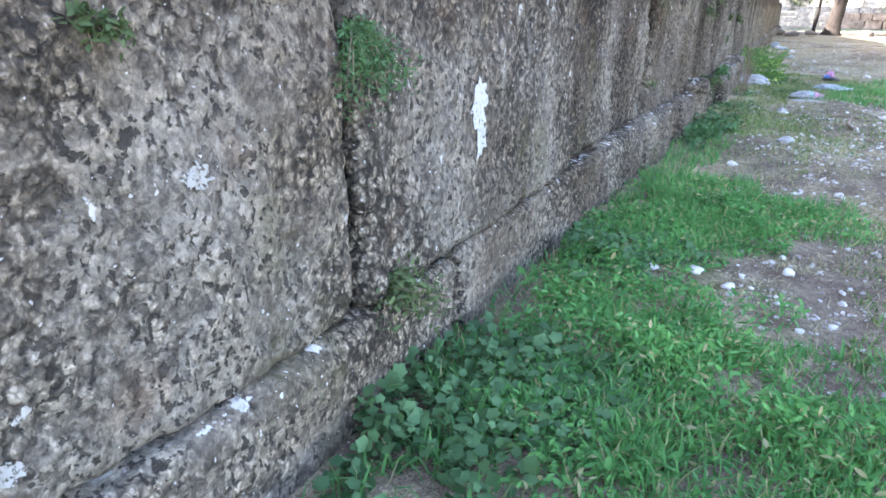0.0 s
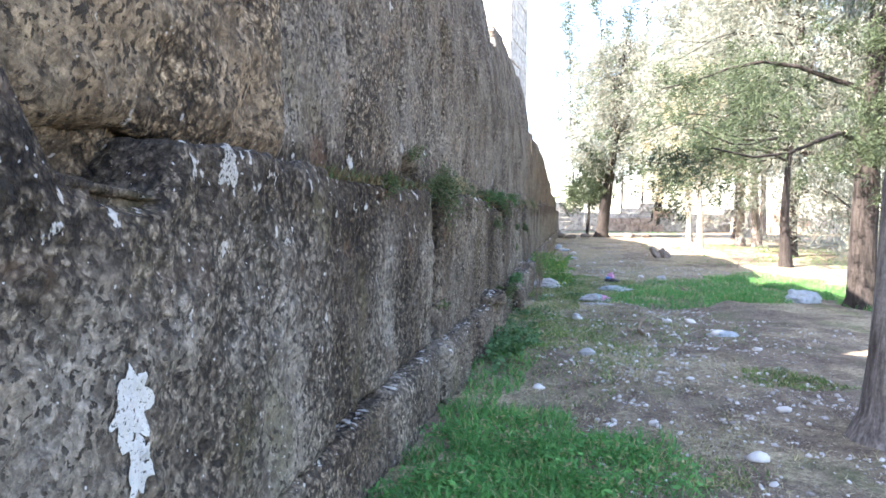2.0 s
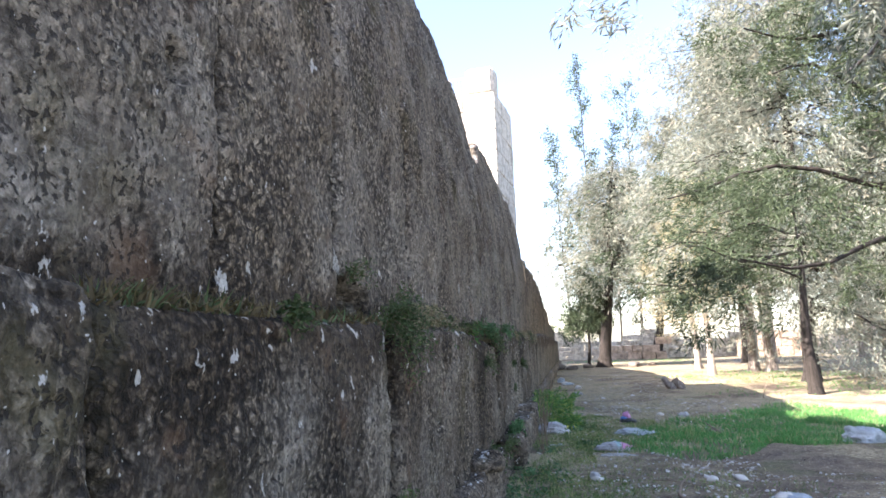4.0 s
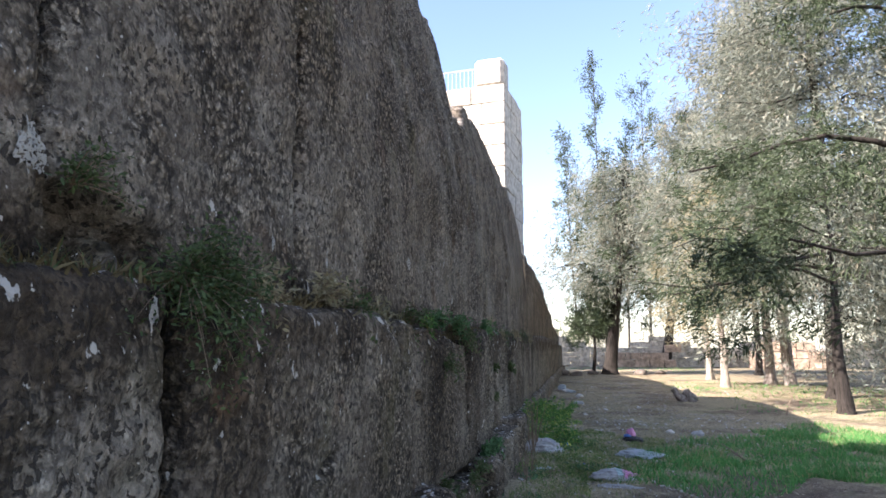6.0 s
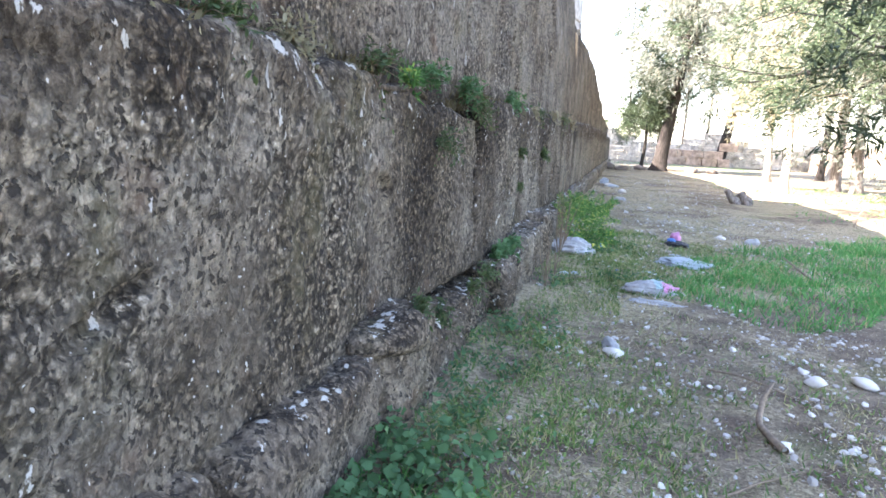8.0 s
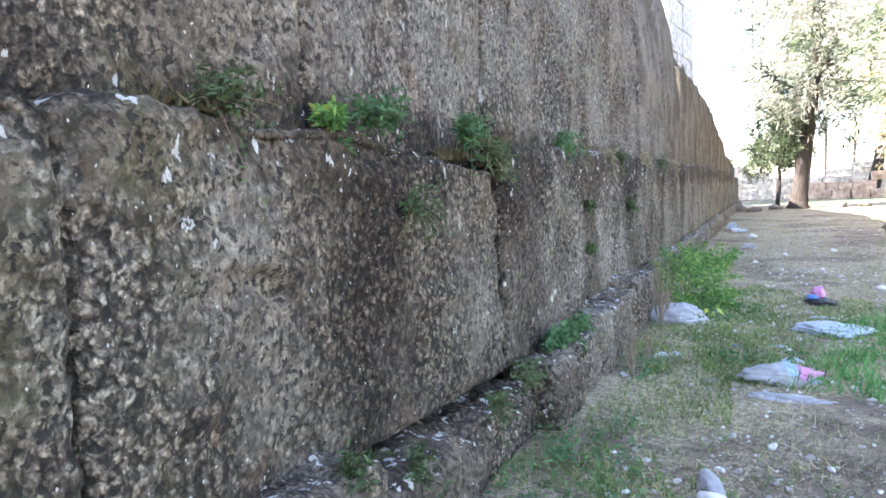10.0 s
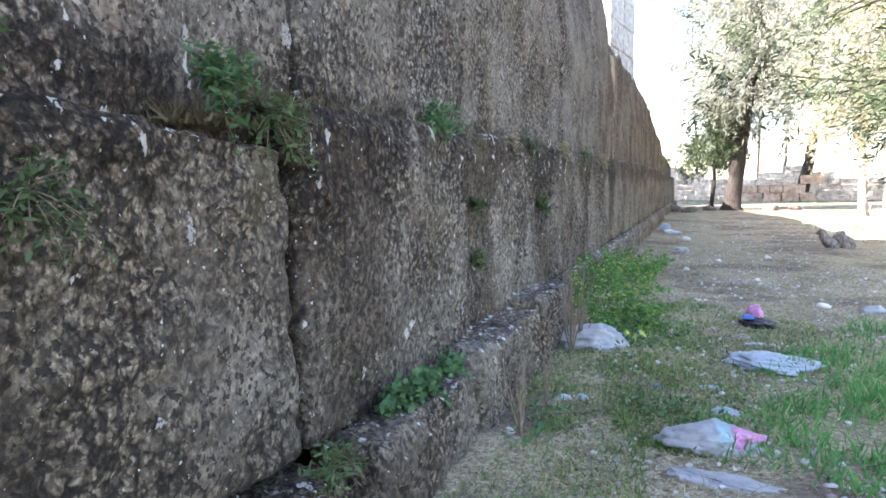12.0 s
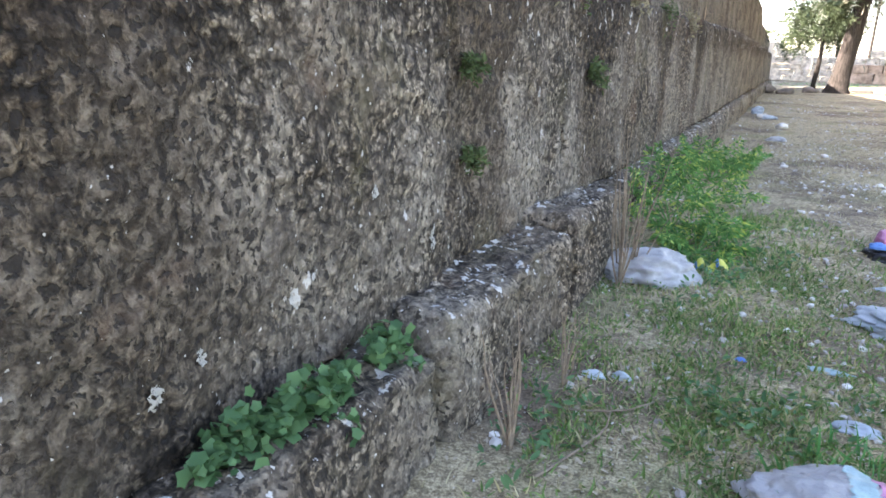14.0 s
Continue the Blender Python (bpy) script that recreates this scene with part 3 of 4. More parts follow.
    add("top_rail", box_bm(-12.3, -6.4, 53.88, 53.96, 22.25, 22.33), RAIL)
    return top


tower()


# ---- far boundary wall, rubble ----
def rubble_wall(name, x0, x1, y, height, mat, label, seed, size=0.5):
    rng = np.random.default_rng(seed)
    v, f = [], []
    cube = np.array([(a, b, c) for a in (-0.5, 0.5) for b in (-0.5, 0.5) for c in (-0.5, 0.5)])
    quads = np.array([(0, 1, 3, 2), (4, 6, 7, 5), (0, 4, 5, 1), (2, 3, 7, 6), (0, 2, 6, 4), (1, 5, 7, 3)])
    z, base = 0.0, 0
    while z < height:
        h = size * rng.uniform(0.7, 1.0)
        x = x0
        while x < x1:
            w = size * rng.uniform(0.8, 1.9)
            if z + h < height * (0.8 + 0.2 * math.sin(x * 0.7 + seed)) + 0.2:
                c = cube * [w * 0.95, 0.6 * rng.uniform(0.8, 1.2), h * 0.94] + rng.normal(0, 0.03, (8, 3))
                v.append(c + [x + w / 2, y + rng.normal(0, 0.05), z + h / 2])
                f.append(quads + base)
                base += 8
            x += w
        z += h
    ob = mesh_object(name, raw_mesh(name, np.concatenate(v), np.concatenate(f), False), mat, None, label)
    return tagged(ob, kind="structure", category="wall")


rubble_wall("wall_north", -14, 70, 68.0, 2.6, RUBBLE, "low far boundary wall of pale rubble stones", 3)
rubble_wall("ruin_wall", 3.4, 7.6, 65.5, 2.3, RUBBLE_RED, "reddish ruined block wall far off under the trees", 8, 0.8)
rubble_wall("ruin_wall", 14.0, 20.0, 66.0, 2.3, RUBBLE_RED, "reddish ruined block wall far off under the trees", 9, 0.8)


# ---- trees ----
BLADE = np.array([(0, 0, 0), (0.5, 0.11, 0.03), (1, 0, 0), (0.5, -0.11, 0.03)])
BLADE_FACE = np.array([(0, 1, 2, 3)])


def spray_mesh(name, centres, outward, rng, per, length, droop, width=1.0, loose=0.55, wild=0.75):
    """Sprays of narrow leaves round the centres."""
    n = len(centres) * per
    c = np.repeat(centres, per, 0) + rng.normal(0, length * loose, (n, 3))
    d = np.repeat(outward, per, 0) + rng.normal(0, wild, (n, 3)) + [0, 0, -droop]
    d /= np.linalg.norm(d, axis=1)[:, None] + 1e-9
    s = np.cross(d, rng.normal(0, 1, (n, 3)))
    s /= np.linalg.norm(s, axis=1)[:, None] + 1e-9
    k = np.cross(d, s)
    size = length * rng.uniform(0.5, 1.25, n)
    frames = np.stack([d, s * width, k], 2) * size[:, None, None]
    return raw_mesh(name, *scatter(BLADE, BLADE_FACE, frames, c), smooth=False)


def tree(x, y, r, h, base, spread, label, leaf, bark=None, seed=1, limbs=22, clumps=10, leaves=40000, length=0.24, droop=0.5, lean=(0.0, 0.0), up=0.15, taper=0.75, clump=0.42, width=0.85, sector=None, shaggy=True):
    """A conifer: a tapered trunk, limbs, and a crown of hanging clumps of fine sprays."""
    rng = np.random.default_rng(seed)
    bark = bark or BARK
    top = thing("tree", x, y, gz(x, y) - 0.05, label, "tree", "park trees")
    n = 14
    f = np.linspace(0, 1, n) ** 1.5
    pts = np.stack([lean[0] * f * h + 0.05 * np.sin(f * 9 + seed), lean[1] * f * h + 0.05 * np.cos(f * 7 + seed), f * h], 1)
    pts[:, :2] -= pts[0, :2]
    rad = r * (1 - 0.9 * f) + r * 0.5 * np.exp(-f * h / 0.25)
    v, q = tube_arrays(pts, rad, 18)
    v = v + (v - np.repeat(pts, 18, 0)) * 0.22 * soft_noise(v * [1, 1, 0.35] + seed, 7.0, seed)[:, None]
    mesh_object("trunk", raw_mesh("trunk", v, q), bark, top)
    cents, outs = [], []
    for k in range(limbs):
        g = (k + rng.uniform(0, 1)) / limbs
        z = base + (h * 0.97 - base) * g
        az = rng.uniform(0, 2 * np.pi) if sector is None else rng.uniform(*sector)
        reach = spread * (1 - taper * g) * rng.uniform(0.6, 1.1)
        start = np.array([np.interp(z, pts[:, 2], pts[:, 0]), np.interp(z, pts[:, 2], pts[:, 1]), z])
        t = np.linspace(0, 1, 7)
        bend = rng.uniform(-0.35, 0.35)
        line = start + np.stack([np.cos(az + bend * t) * reach * t, np.sin(az + bend * t) * reach * t, reach * (up * t - droop * 0.35 * t * t) + 0.06 * reach * np.sin(t * 6 + k)], 1)
        lv, lq = tube_arrays(line, 0.012 + r * 0.22 * (1 - 0.6 * g) * (1 - t), 5)
        mesh_object("limb", raw_mesh("limb", lv, lq), bark, top)
        m = max(3, int(clumps * (0.4 + reach / spread)))
        u = rng.uniform(0.2, 1.0, m) ** 0.8
        cc = np.stack([np.interp(u, t, line[:, i]) for i in range(3)], 1)
        side = rng.normal(0, 1, (m, 3)) * (reach * (0.19 if shaggy else 0.16) * (0.3 + u))[:, None] * [1, 1, 0.85 if shaggy else 0.5]
        side[:, 2] -= np.abs(rng.normal(0, 0.3, m)) * droop
        cents.append(cc + side)
        outs.append(np.tile([np.cos(az), np.sin(az), 0.0], (m, 1)))
    cents, outs = np.concatenate(cents), np.concatenate(outs)
    # each clump is an uneven hanging wisp of twigs
    twigs = 9
    c = np.repeat(cents, twigs, 0)
    size = np.repeat(clump * rng.uniform(0.5, 1.5, len(cents)), twigs)
    c = c + rng.normal(0, 1, c.shape) * size[:, None] * ([0.7, 0.7, 0.85] if shaggy else [0.75, 0.75, 0.55])
    o = np.repeat(outs, twigs, 0) + rng.normal(0, 0.6, c.shape)
    per = max(3, int(leaves / len(c)))
    mesh_object("crown", spray_mesh("crown", c, o, rng, per, length, droop, width, 0.5), leaf, top)
    return top


OLIVE = "tall conifer with drooping olive-green sprays and a grey-brown trunk"
PALEBARK = "slim conifer with a pale sunlit trunk and tan drying foliage"
tree(3.14, 8.95, 0.24, 11.0, 4.4, 3.2, "conifer with a thick fibrous grey trunk, rooted in bare soil", NEEDLE, seed=3, shaggy=False, limbs=18, leaves=40000, length=0.13, lean=(0.05, 0.01), clump=0.3)
tree(5.7, 16.4, 0.22, 12.0, 2.3, 4.0, "dark shaded conifer with low spreading branches", NEEDLE_DARK, BARK_SHADED, seed=4, shaggy=False, limbs=32, clumps=15, leaves=110000, length=0.10, droop=0.4, up=0.16, clump=0.25, width=0.75, sector=(2.7, 5.6))
tree(8.9, 31.6, 0.26, 20.0, 2.1, 6.0, OLIVE, NEEDLE, BARK_SHADED, seed=5, limbs=84, clumps=20, leaves=140000, length=0.225, droop=0.75, clump=0.55, taper=0.6)
tree(7.2, 26.0, 0.17, 6.2, 3.1, 5.2, "dark shaded conifer with low spreading branches", NEEDLE_DARK, BARK_SHADED, seed=21, limbs=9, clumps=9, leaves=15000, length=0.17, droop=0.5, taper=0.4, clump=0.4, sector=(2.7, 3.9))
tree(6.5, 37.0, 0.16, 9.0, 3.4, 2.3, PALEBARK, NEEDLE_TAN, BARK_PALE, seed=6, limbs=30, clumps=10, leaves=26000, droop=0.8, clump=0.5, lean=(-0.05, 0.0))
tree(7.1, 43.8, 0.17, 15.0, 5.2, 3.6, PALEBARK, NEEDLE, BARK_PALE, seed=7, limbs=40, clumps=14, leaves=40000, length=0.27, droop=0.8, clump=0.6, lean=(-0.06, 0.0))
tree(8.9, 39.6, 0.22, 18.5, 5.0, 4.2, OLIVE, NEEDLE, seed=8, limbs=48, clumps=14, leaves=46000, length=0.27, droop=0.8, clump=0.6)
tree(9.5, 38.9, 0.22, 17.0, 5.0, 4.0, OLIVE, NEEDLE, seed=9, limbs=44, clumps=14, leaves=42000, length=0.27, droop=0.8, clump=0.6, lean=(-0.03, 0.0))
tree(2.3, 49.2, 0.40, 13.5, 5.4, 5.2, "large leaning conifer with hanging grey-green branches", NEEDLE, BARK_SHADED, seed=10, limbs=56, clumps=14, leaves=62000, length=0.31, droop=0.95, lean=(0.10, 0.0), taper=0.5, width=0.75, clump=0.6)
tree(1.35, 49.9, 0.12, 5.4, 2.3, 1.9, "low dark evergreen bush tree beside a large trunk", NEEDLE_DARK, BARK_SHADED, seed=11, limbs=18, leaves=30000, length=0.22, droop=0.1, taper=0.5)
tree(7.4, 66.0, 0.42, 16.0, 7.0, 5.5, OLIVE, NEEDLE, BARK_SHADED, seed=12, limbs=24, clumps=8, leaves=36000, length=0.36, lean=(0.13, 0.0))
tree(11.2, 51.2, 0.2, 13.0, 6.0, 3.6, OLIVE, NEEDLE, BARK_SHADED, seed=13, limbs=20, clumps=7, leaves=26000, length=0.3)
tree(12.6, 50.0, 0.22, 18.0, 6.0, 4.4, OLIVE, NEEDLE, seed=14, limbs=24, clumps=8, leaves=36000, length=0.3)
tree(16.5, 44.0, 0.24, 14.0, 5.5, 4.4, OLIVE, NEEDLE, seed=15, limbs=22, clumps=8, leaves=30000, length=0.28)
tree(13.2, 33.0, 0.24, 15.0, 3.8, 4.6, OLIVE, NEEDLE, seed=16, limbs=44, clumps=14, leaves=46000, droop=0.8, clump=0.6, length=0.27)
tree(20.0, 56.0, 0.28, 15.0, 6.5, 4.8, OLIVE, NEEDLE, seed=17, limbs=20, leaves=26000, length=0.34)
tree(24.5, 66.0, 0.30, 16.0, 7.0, 5.2, OLIVE, NEEDLE, seed=18, limbs=20, leaves=26000, length=0.36)
tree(14.0, 60.0, 0.2, 12.0, 6.5, 3.4, PALEBARK, NEEDLE, BARK_PALE, seed=19, limbs=16, leaves=18000, length=0.34)
for k, (x, y, h, wide, tilt) in enumerate(((3.0, 74.0, 32.5, 2.2, -0.02), (7.2, 75.0, 29.0, 4.2, 0.0), (0.4, 73.0, 23.5, 2.2, -0.05), (5.2, 76.0, 25.0, 2.4, 0.02))):
    tree(x, y, 0.13, h, 9.0, wide, "slender bare-looking young tree with sparse small leaves", NEEDLE_DARK, BARK_SHADED, seed=30 + k, limbs=36, clumps=5, leaves=6500, length=0.28, droop=-0.5, up=1.3, lean=(tilt, 0), taper=0.7, clump=0.35, width=1.5)


WALL_ALL = np.concatenate(WALL_POINTS)


# ---- grass, weeds, litter ----
RNG = np.random.default_rng(77)


def field(patches, n):
    """Random places inside ragged ellipses: x, y, half-width, half-length, turn in degrees, share."""
    out = []
    total = sum(p[2] * p[3] * p[5] for p in patches)
    for x, y, a, b, turn, share in patches:
        m = int(n * a * b * share / total)
        r, t = np.sqrt(RNG.uniform(0, 1, m)), RNG.uniform(0, 2 * np.pi, m)
        r = r * (1 + 0.30 * np.sin(3 * t + x) + 0.18 * np.sin(7 * t + y))
        c, s = math.cos(radians(turn)), math.sin(radians(turn))
        px, py = a * r * np.cos(t), b * r * np.sin(t)
        out.append(np.stack([x + c * px - s * py, y + s * px + c * py], 1))
    p = np.concatenate(out)
    clump = soft_noise(np.stack([p[:, 0], p[:, 1], np.zeros(len(p))], 1), 3.3, 9)
    p = p[clump > RNG.uniform(-1.1, 0.5, len(p))]
    return p[p[:, 0] > -0.30 - 0.04 * (p[:, 1] > 0)]


def on_ground(p, lift=0.0):
    return np.stack([p[:, 0], p[:, 1], ground_height(p[:, 0], p[:, 1]) + lift], 1)


# a bent blade of four points a side
BLADE_UP = np.array([(-0.5, 0, 0), (0.5, 0, 0), (0.42, 0.10, 0.45), (-0.42, 0.10, 0.45), (0.24, 0.32, 0.82), (-0.24, 0.32, 0.82), (0.0, 0.62, 1.0), (-0.04, 0.62, 1.0)])
BLADE_UP_FACES = np.array([(0, 1, 2, 3), (3, 2, 4, 5), (5, 4, 6, 7)])


def blades(name, places, height, width, tilt, mat, label, category="grass"):
    n = len(places)
    f = spin_frames(RNG, n, tilt, np.ones(n))
    h = height * RNG.uniform(0.45, 1.3, n)
    scale = np.stack([np.full(n, width) * RNG.uniform(0.7, 1.4, n), h, h], 1)
    v, q = scatter(BLADE_UP, BLADE_UP_FACES, f * scale[:, None, :], on_ground(places, -0.008))
    ob = mesh_object(name, raw_mesh(name, v, q), mat, None, label)
    return tagged(ob, kind="stuff", category=category)


LUSH = [(0.45, 4.7, 0.95, 1.4, 0, 1.0), (0.5, 7.9, 0.85, 1.1, -20, 1.1), (0.0, 6.6, 0.4, 0.9, 0, 0.8), (-0.02, 10.2, 0.35, 1.8, 0, 0.35), (1.2, 4.0, 0.7, 1.0, 0, 0.8), (0.9, 2.4, 1.3, 1.4, 0, 0.5)]
blades("lush_grass", field(LUSH, 42000), 0.095, 0.009, 0.45, GRASS, "lush bright green grass along the foot of the wall")
MEADOW = [(3.3, 17.55, 2.3, 1.7, 30, 1.0), (2.0, 16.75, 0.7, 0.9, 0, 0.35), (5.2, 20.25, 2.0, 2.0, 30, 0.9), (7.0, 18.25, 2.0, 2.5, 0, 0.7)]
blades("meadow_grass", field(MEADOW, 40000), 0.10, 0.011, 0.45, GRASS, "tall fresh green grass patch in the open ground")
THIN = [(0.9, 11.8, 0.9, 2.0, 0, 0.35), (1.8, 13.2, 1.2, 1.5, 0, 0.2), (1.6, 18.6, 1.2, 1.5, 0, 0.6), (0.5, 16.65, 0.75, 1.8, 0, 1.0), (0.3, 13.025, 0.6, 1.8, 0, 0.9), (2.8, 10.6, 0.5, 0.35, 0, 2.0), (0.6, 19.55, 0.6, 1.6, 0, 0.8), (1.5, 8.0, 0.5, 0.4, 0, 0.8), (1.9, 5.6, 0.7, 1.4, 0, 0.6), (1.1, 12.2, 0.5, 0.7, 0, 0.5), (0.85, 16.55, 0.4, 0.5, 0, 1.6)]
blades("thin_grass", field(THIN, 46000), 0.05, 0.009, 0.6, TURF, "thin low green grass on trodden soil")
SUNNY = [(7.5, 36.0, 4.0, 5.0, 0, 1.0), (10.0, 28.0, 4.0, 4.0, 0, 1.0), (4.5, 60.0, 6.0, 5.0, 0, 0.6)]
blades("sunny_grass", field(SUNNY, 7000), 0.09, 0.02, 0.7, GRASS, "short sunlit grass under the trees")
DRY = [(1.6, 7.0, 1.3, 3.0, 0, 1.0), (1.2, 9.6, 1.4, 3.0, 0, 0.5), (1.2, 13.75, 1.5, 2.5, 0, 0.45), (0.9, 17.45, 1.3, 2.6, 0, 1.6), (2.2, 22.75, 2.2, 4.0, 0, 0.6), (2.6, 19.05, 1.6, 2.4, 0, 0.9)]
blades("dry_grass", field(DRY, 50000), 0.055, 0.0058, 1.0, DRYGRASS, "flattened dry straw-coloured grass on the soil")

# broad lobed leaves
t = np.linspace(0, 2 * np.pi, 11)[:-1]
lobes = 0.5 * (1 + 0.16 * np.cos(5 * t))
LEAF = np.concatenate([[(0, 0, 0.02)], np.stack([0.05 + lobes * np.cos(t), lobes * np.sin(t), 0.10 * np.cos(2 * t)], 1)])
LEAF_FACES = np.array([(0, k + 1, (k + 1) % 10 + 1) for k in range(10)])
OVAL = np.array([(0, 0, 0), (0.3, 0.17, 0.05), (0.7, 0.15, 0.06), (1, 0, -0.02), (0.7, -0.15, 0.06), (0.3, -0.17, 0.05)])
OVAL_FACES = np.array([(0, 1, 2), (0, 2, 3), (0, 3, 4), (0, 4, 5)])


def broadleaves(name, patches, n, size, height, template, faces, mat, label):
    p = field(patches, n)
    m = len(p)
    place = on_ground(p)
    place[:, 2] += height * RNG.uniform(0.1, 1.0, m) * (0.6 + 0.5 * soft_noise(place * [1, 1, 0], 2.7, 21))
    v, q = scatter(template, faces, spin_frames(RNG, m, 0.6, size * RNG.uniform(0.55, 1.25, m)), place)
    return tagged(mesh_object(name, raw_mesh(name, v, q), mat, None, label), kind="stuff", category="weeds")


broadleaves("mallow_leaves", [(0.0, 4.3, 0.45, 0.9, 0, 1.0), (0.05, 6.6, 0.4, 0.6, 0, 0.5), (-0.02, 11.3, 0.30, 0.8, 0, 0.6), (0.0, 2.6, 0.5, 0.9, 0, 0.5)], 5600, 0.05, 0.18, LEAF, LEAF_FACES, WEED, "low rounded mallow leaves crowding the wall foot")
broadleaves("plantain_leaves", [(0.8, 4.5, 0.9, 1.1, 0, 1.0), (0.6, 7.7, 0.75, 0.95, 0, 0.9), (0.3, 5.6, 0.6, 0.8, 0, 0.8), (0.0, 6.8, 0.35, 0.9, 0, 0.7)], 26000, 0.046, 0.15, OVAL, OVAL_FACES, GRASS, "long oval green weed leaves among the grass")
broadleaves("ground_weeds", [(0.0, 13.45, 0.4, 1.5, 0, 0.8), (0.05, 12.0, 0.4, 1.0, 0, 0.7), (0.35, 18.85, 0.5, 0.8, 0, 1.0), (0.1, 16.15, 0.22, 0.4, 0, 1.3), (0.9, 16.65, 0.4, 0.5, 0, 0.8)], 3600, 0.05, 0.10, OVAL, OVAL_FACES, WEED, "small creeping green weeds on the soil")
broadleaves("clover_leaves", [(0.95, 16.65, 0.55, 0.7, 0, 1.2), (0.6, 17.85, 0.9, 1.2, 0, 0.6), (1.6, 18.25, 1.0, 1.4, 0, 0.5), (0.35, 12.883, 0.6, 1.4, 0, 0.5)], 6000, 0.034, 0.055, OVAL, OVAL_FACES, TURF, "small yellow-green clover leaves among thin grass")

# litter of chips, dead leaves and pebbles
LITTER_AREA = [(1.6, 8.0, 2.2, 4.5, 0, 1.0), (1.7, 14.25, 2.6, 5.0, 0, 1.0), (2.2, 22.25, 3.0, 5.5, 0, 1.1)]
p = field(LITTER_AREA, 60000)
v, q = scatter(OVAL, OVAL_FACES, spin_frames(RNG, len(p), 0.3, 0.030 * RNG.uniform(0.3, 1.4, len(p))), on_ground(p, 0.006))
tagged(mesh_object("leaf_litter", raw_mesh("leaf_litter", v, q), LITTER, None, "dry leaf and bark litter on the soil"), kind="stuff", category="litter")


def stone_template(seed, sub=1):
    bm = bmesh.new()
    bmesh.ops.create_icosphere(bm, subdivisions=sub, radius=0.5)
    v = np.array([w.co[:] for w in bm.verts])
    f = np.array([[w.index for w in g.verts] for g in bm.faces])
    bm.free()
    v *= 1 + 0.45 * soft_noise(v + seed, 2.2, seed)[:, None]
    return v * [1.0, 0.75, 0.5], f


pieces = []
for k in range(6):
    p = field([(2.0, 9.1, 1.6, 3.2, 0, 1.0), (1.9, 13.308, 1.9, 2.6, 0, 1.0), (2.4, 22.25, 2.6, 5.0, 0, 0.6), (1.2, 6.4, 0.5, 0.4, 0, 2.0), (2.0, 34.538, 3.0, 8.0, 0, 0.25), (1.0, 17.75, 1.2, 2.0, 0, 0.5)], 2300)
    size = 0.012 + 0.06 * RNG.uniform(0, 1, len(p)) ** 4
    pieces.append(scatter(*stone_template(k, 0 if k % 3 else 1), spin_frames(RNG, len(p), 0.3, size), on_ground(p, 0.004)))
v, q = merge(pieces)
tagged(mesh_object("pebbles", raw_mesh("pebbles", v, q, False), PEBBLE, None, "scattered pale pebbles and stone chips"), kind="stuff", category="pebbles")

CAP_STONE = raw_mesh("cap_stone", *stone_template(44, 4))
cap_stone = mesh_object("cap_stone", CAP_STONE, PLINTH)
cap_stone.matrix_basis = Matrix.LocRotScale((-0.29, 12.14, 0.47), Euler((0.0, 0.05, 1.4)), (0.54, 0.44, 0.52))
tagged(cap_stone, "rounded pale weathered stone resting on the plinth end", "stone", "loose stones")

STONE_MESHES = [raw_mesh("stone", *stone_template(20 + k, 2)) for k in range(4)]
FAR_STONE = raw_mesh("stone", *stone_template(31, 2))
FAR_STONE.materials.append(DARK_RUBBLE)
STONE_SPOTS = [(2.02, 8.32, 0.16), (2.09, 14.0, 0.1), (2.44, 13.9, 0.16), (2.63, 12.812, 0.2), (0.29, 6.45, 0.09), (1.71, 12.643, 0.1), (1.73, 7.25, 0.10), (0.8, 13.88, 0.15), (2.11, 13.74, 0.16),
               (0.55, 6.5, 0.11), (0.75, 6.35, 0.08), (1.05, 6.75, 0.09), (0.45, 9.8, 0.12), (1.4, 8.9, 0.1), (2.5, 9.5, 0.12), (1.9, 10.4, 0.08), (1.2, 11.9, 0.07), (2.9, 12.0, 0.12),
               (0.72, 17.87, 0.06), (0.86, 18.45, 0.06), (0.4, 17.8, 0.05), (1.0, 20.85, 0.08), (2.35, 20.84, 0.16), (1.8, 22.85, 0.1), (0.8, 23.85, 0.1), (2.2, 26.25, 0.16), (1.3, 25.25, 0.12),
               (0.3, 47.0, 0.9), (-0.6, 47.6, 1.1), (1.2, 48.2, 0.8), (4.2, 49.5, 1.1), (5.4, 50.3, 0.7), (0.6, 29.825, 0.3), (0.1, 32.446, 0.35)]
for k, (x, y, s) in enumerate(STONE_SPOTS):
    ob = mesh_object("stone", STONE_MESHES[k % 4] if s < 0.5 else FAR_STONE, PEBBLE)
    ob.matrix_basis = Matrix.LocRotScale((x, y, gz(x, y) + 0.12 * s), Euler((0.1 * (k % 3), 0, k * 1.3)), (s, s, s))
    tagged(ob, "pale angular limestone lump lying on the soil" if s < 0.5 else "brown rough boulder at the far end of the wall", "stone", "loose stones")


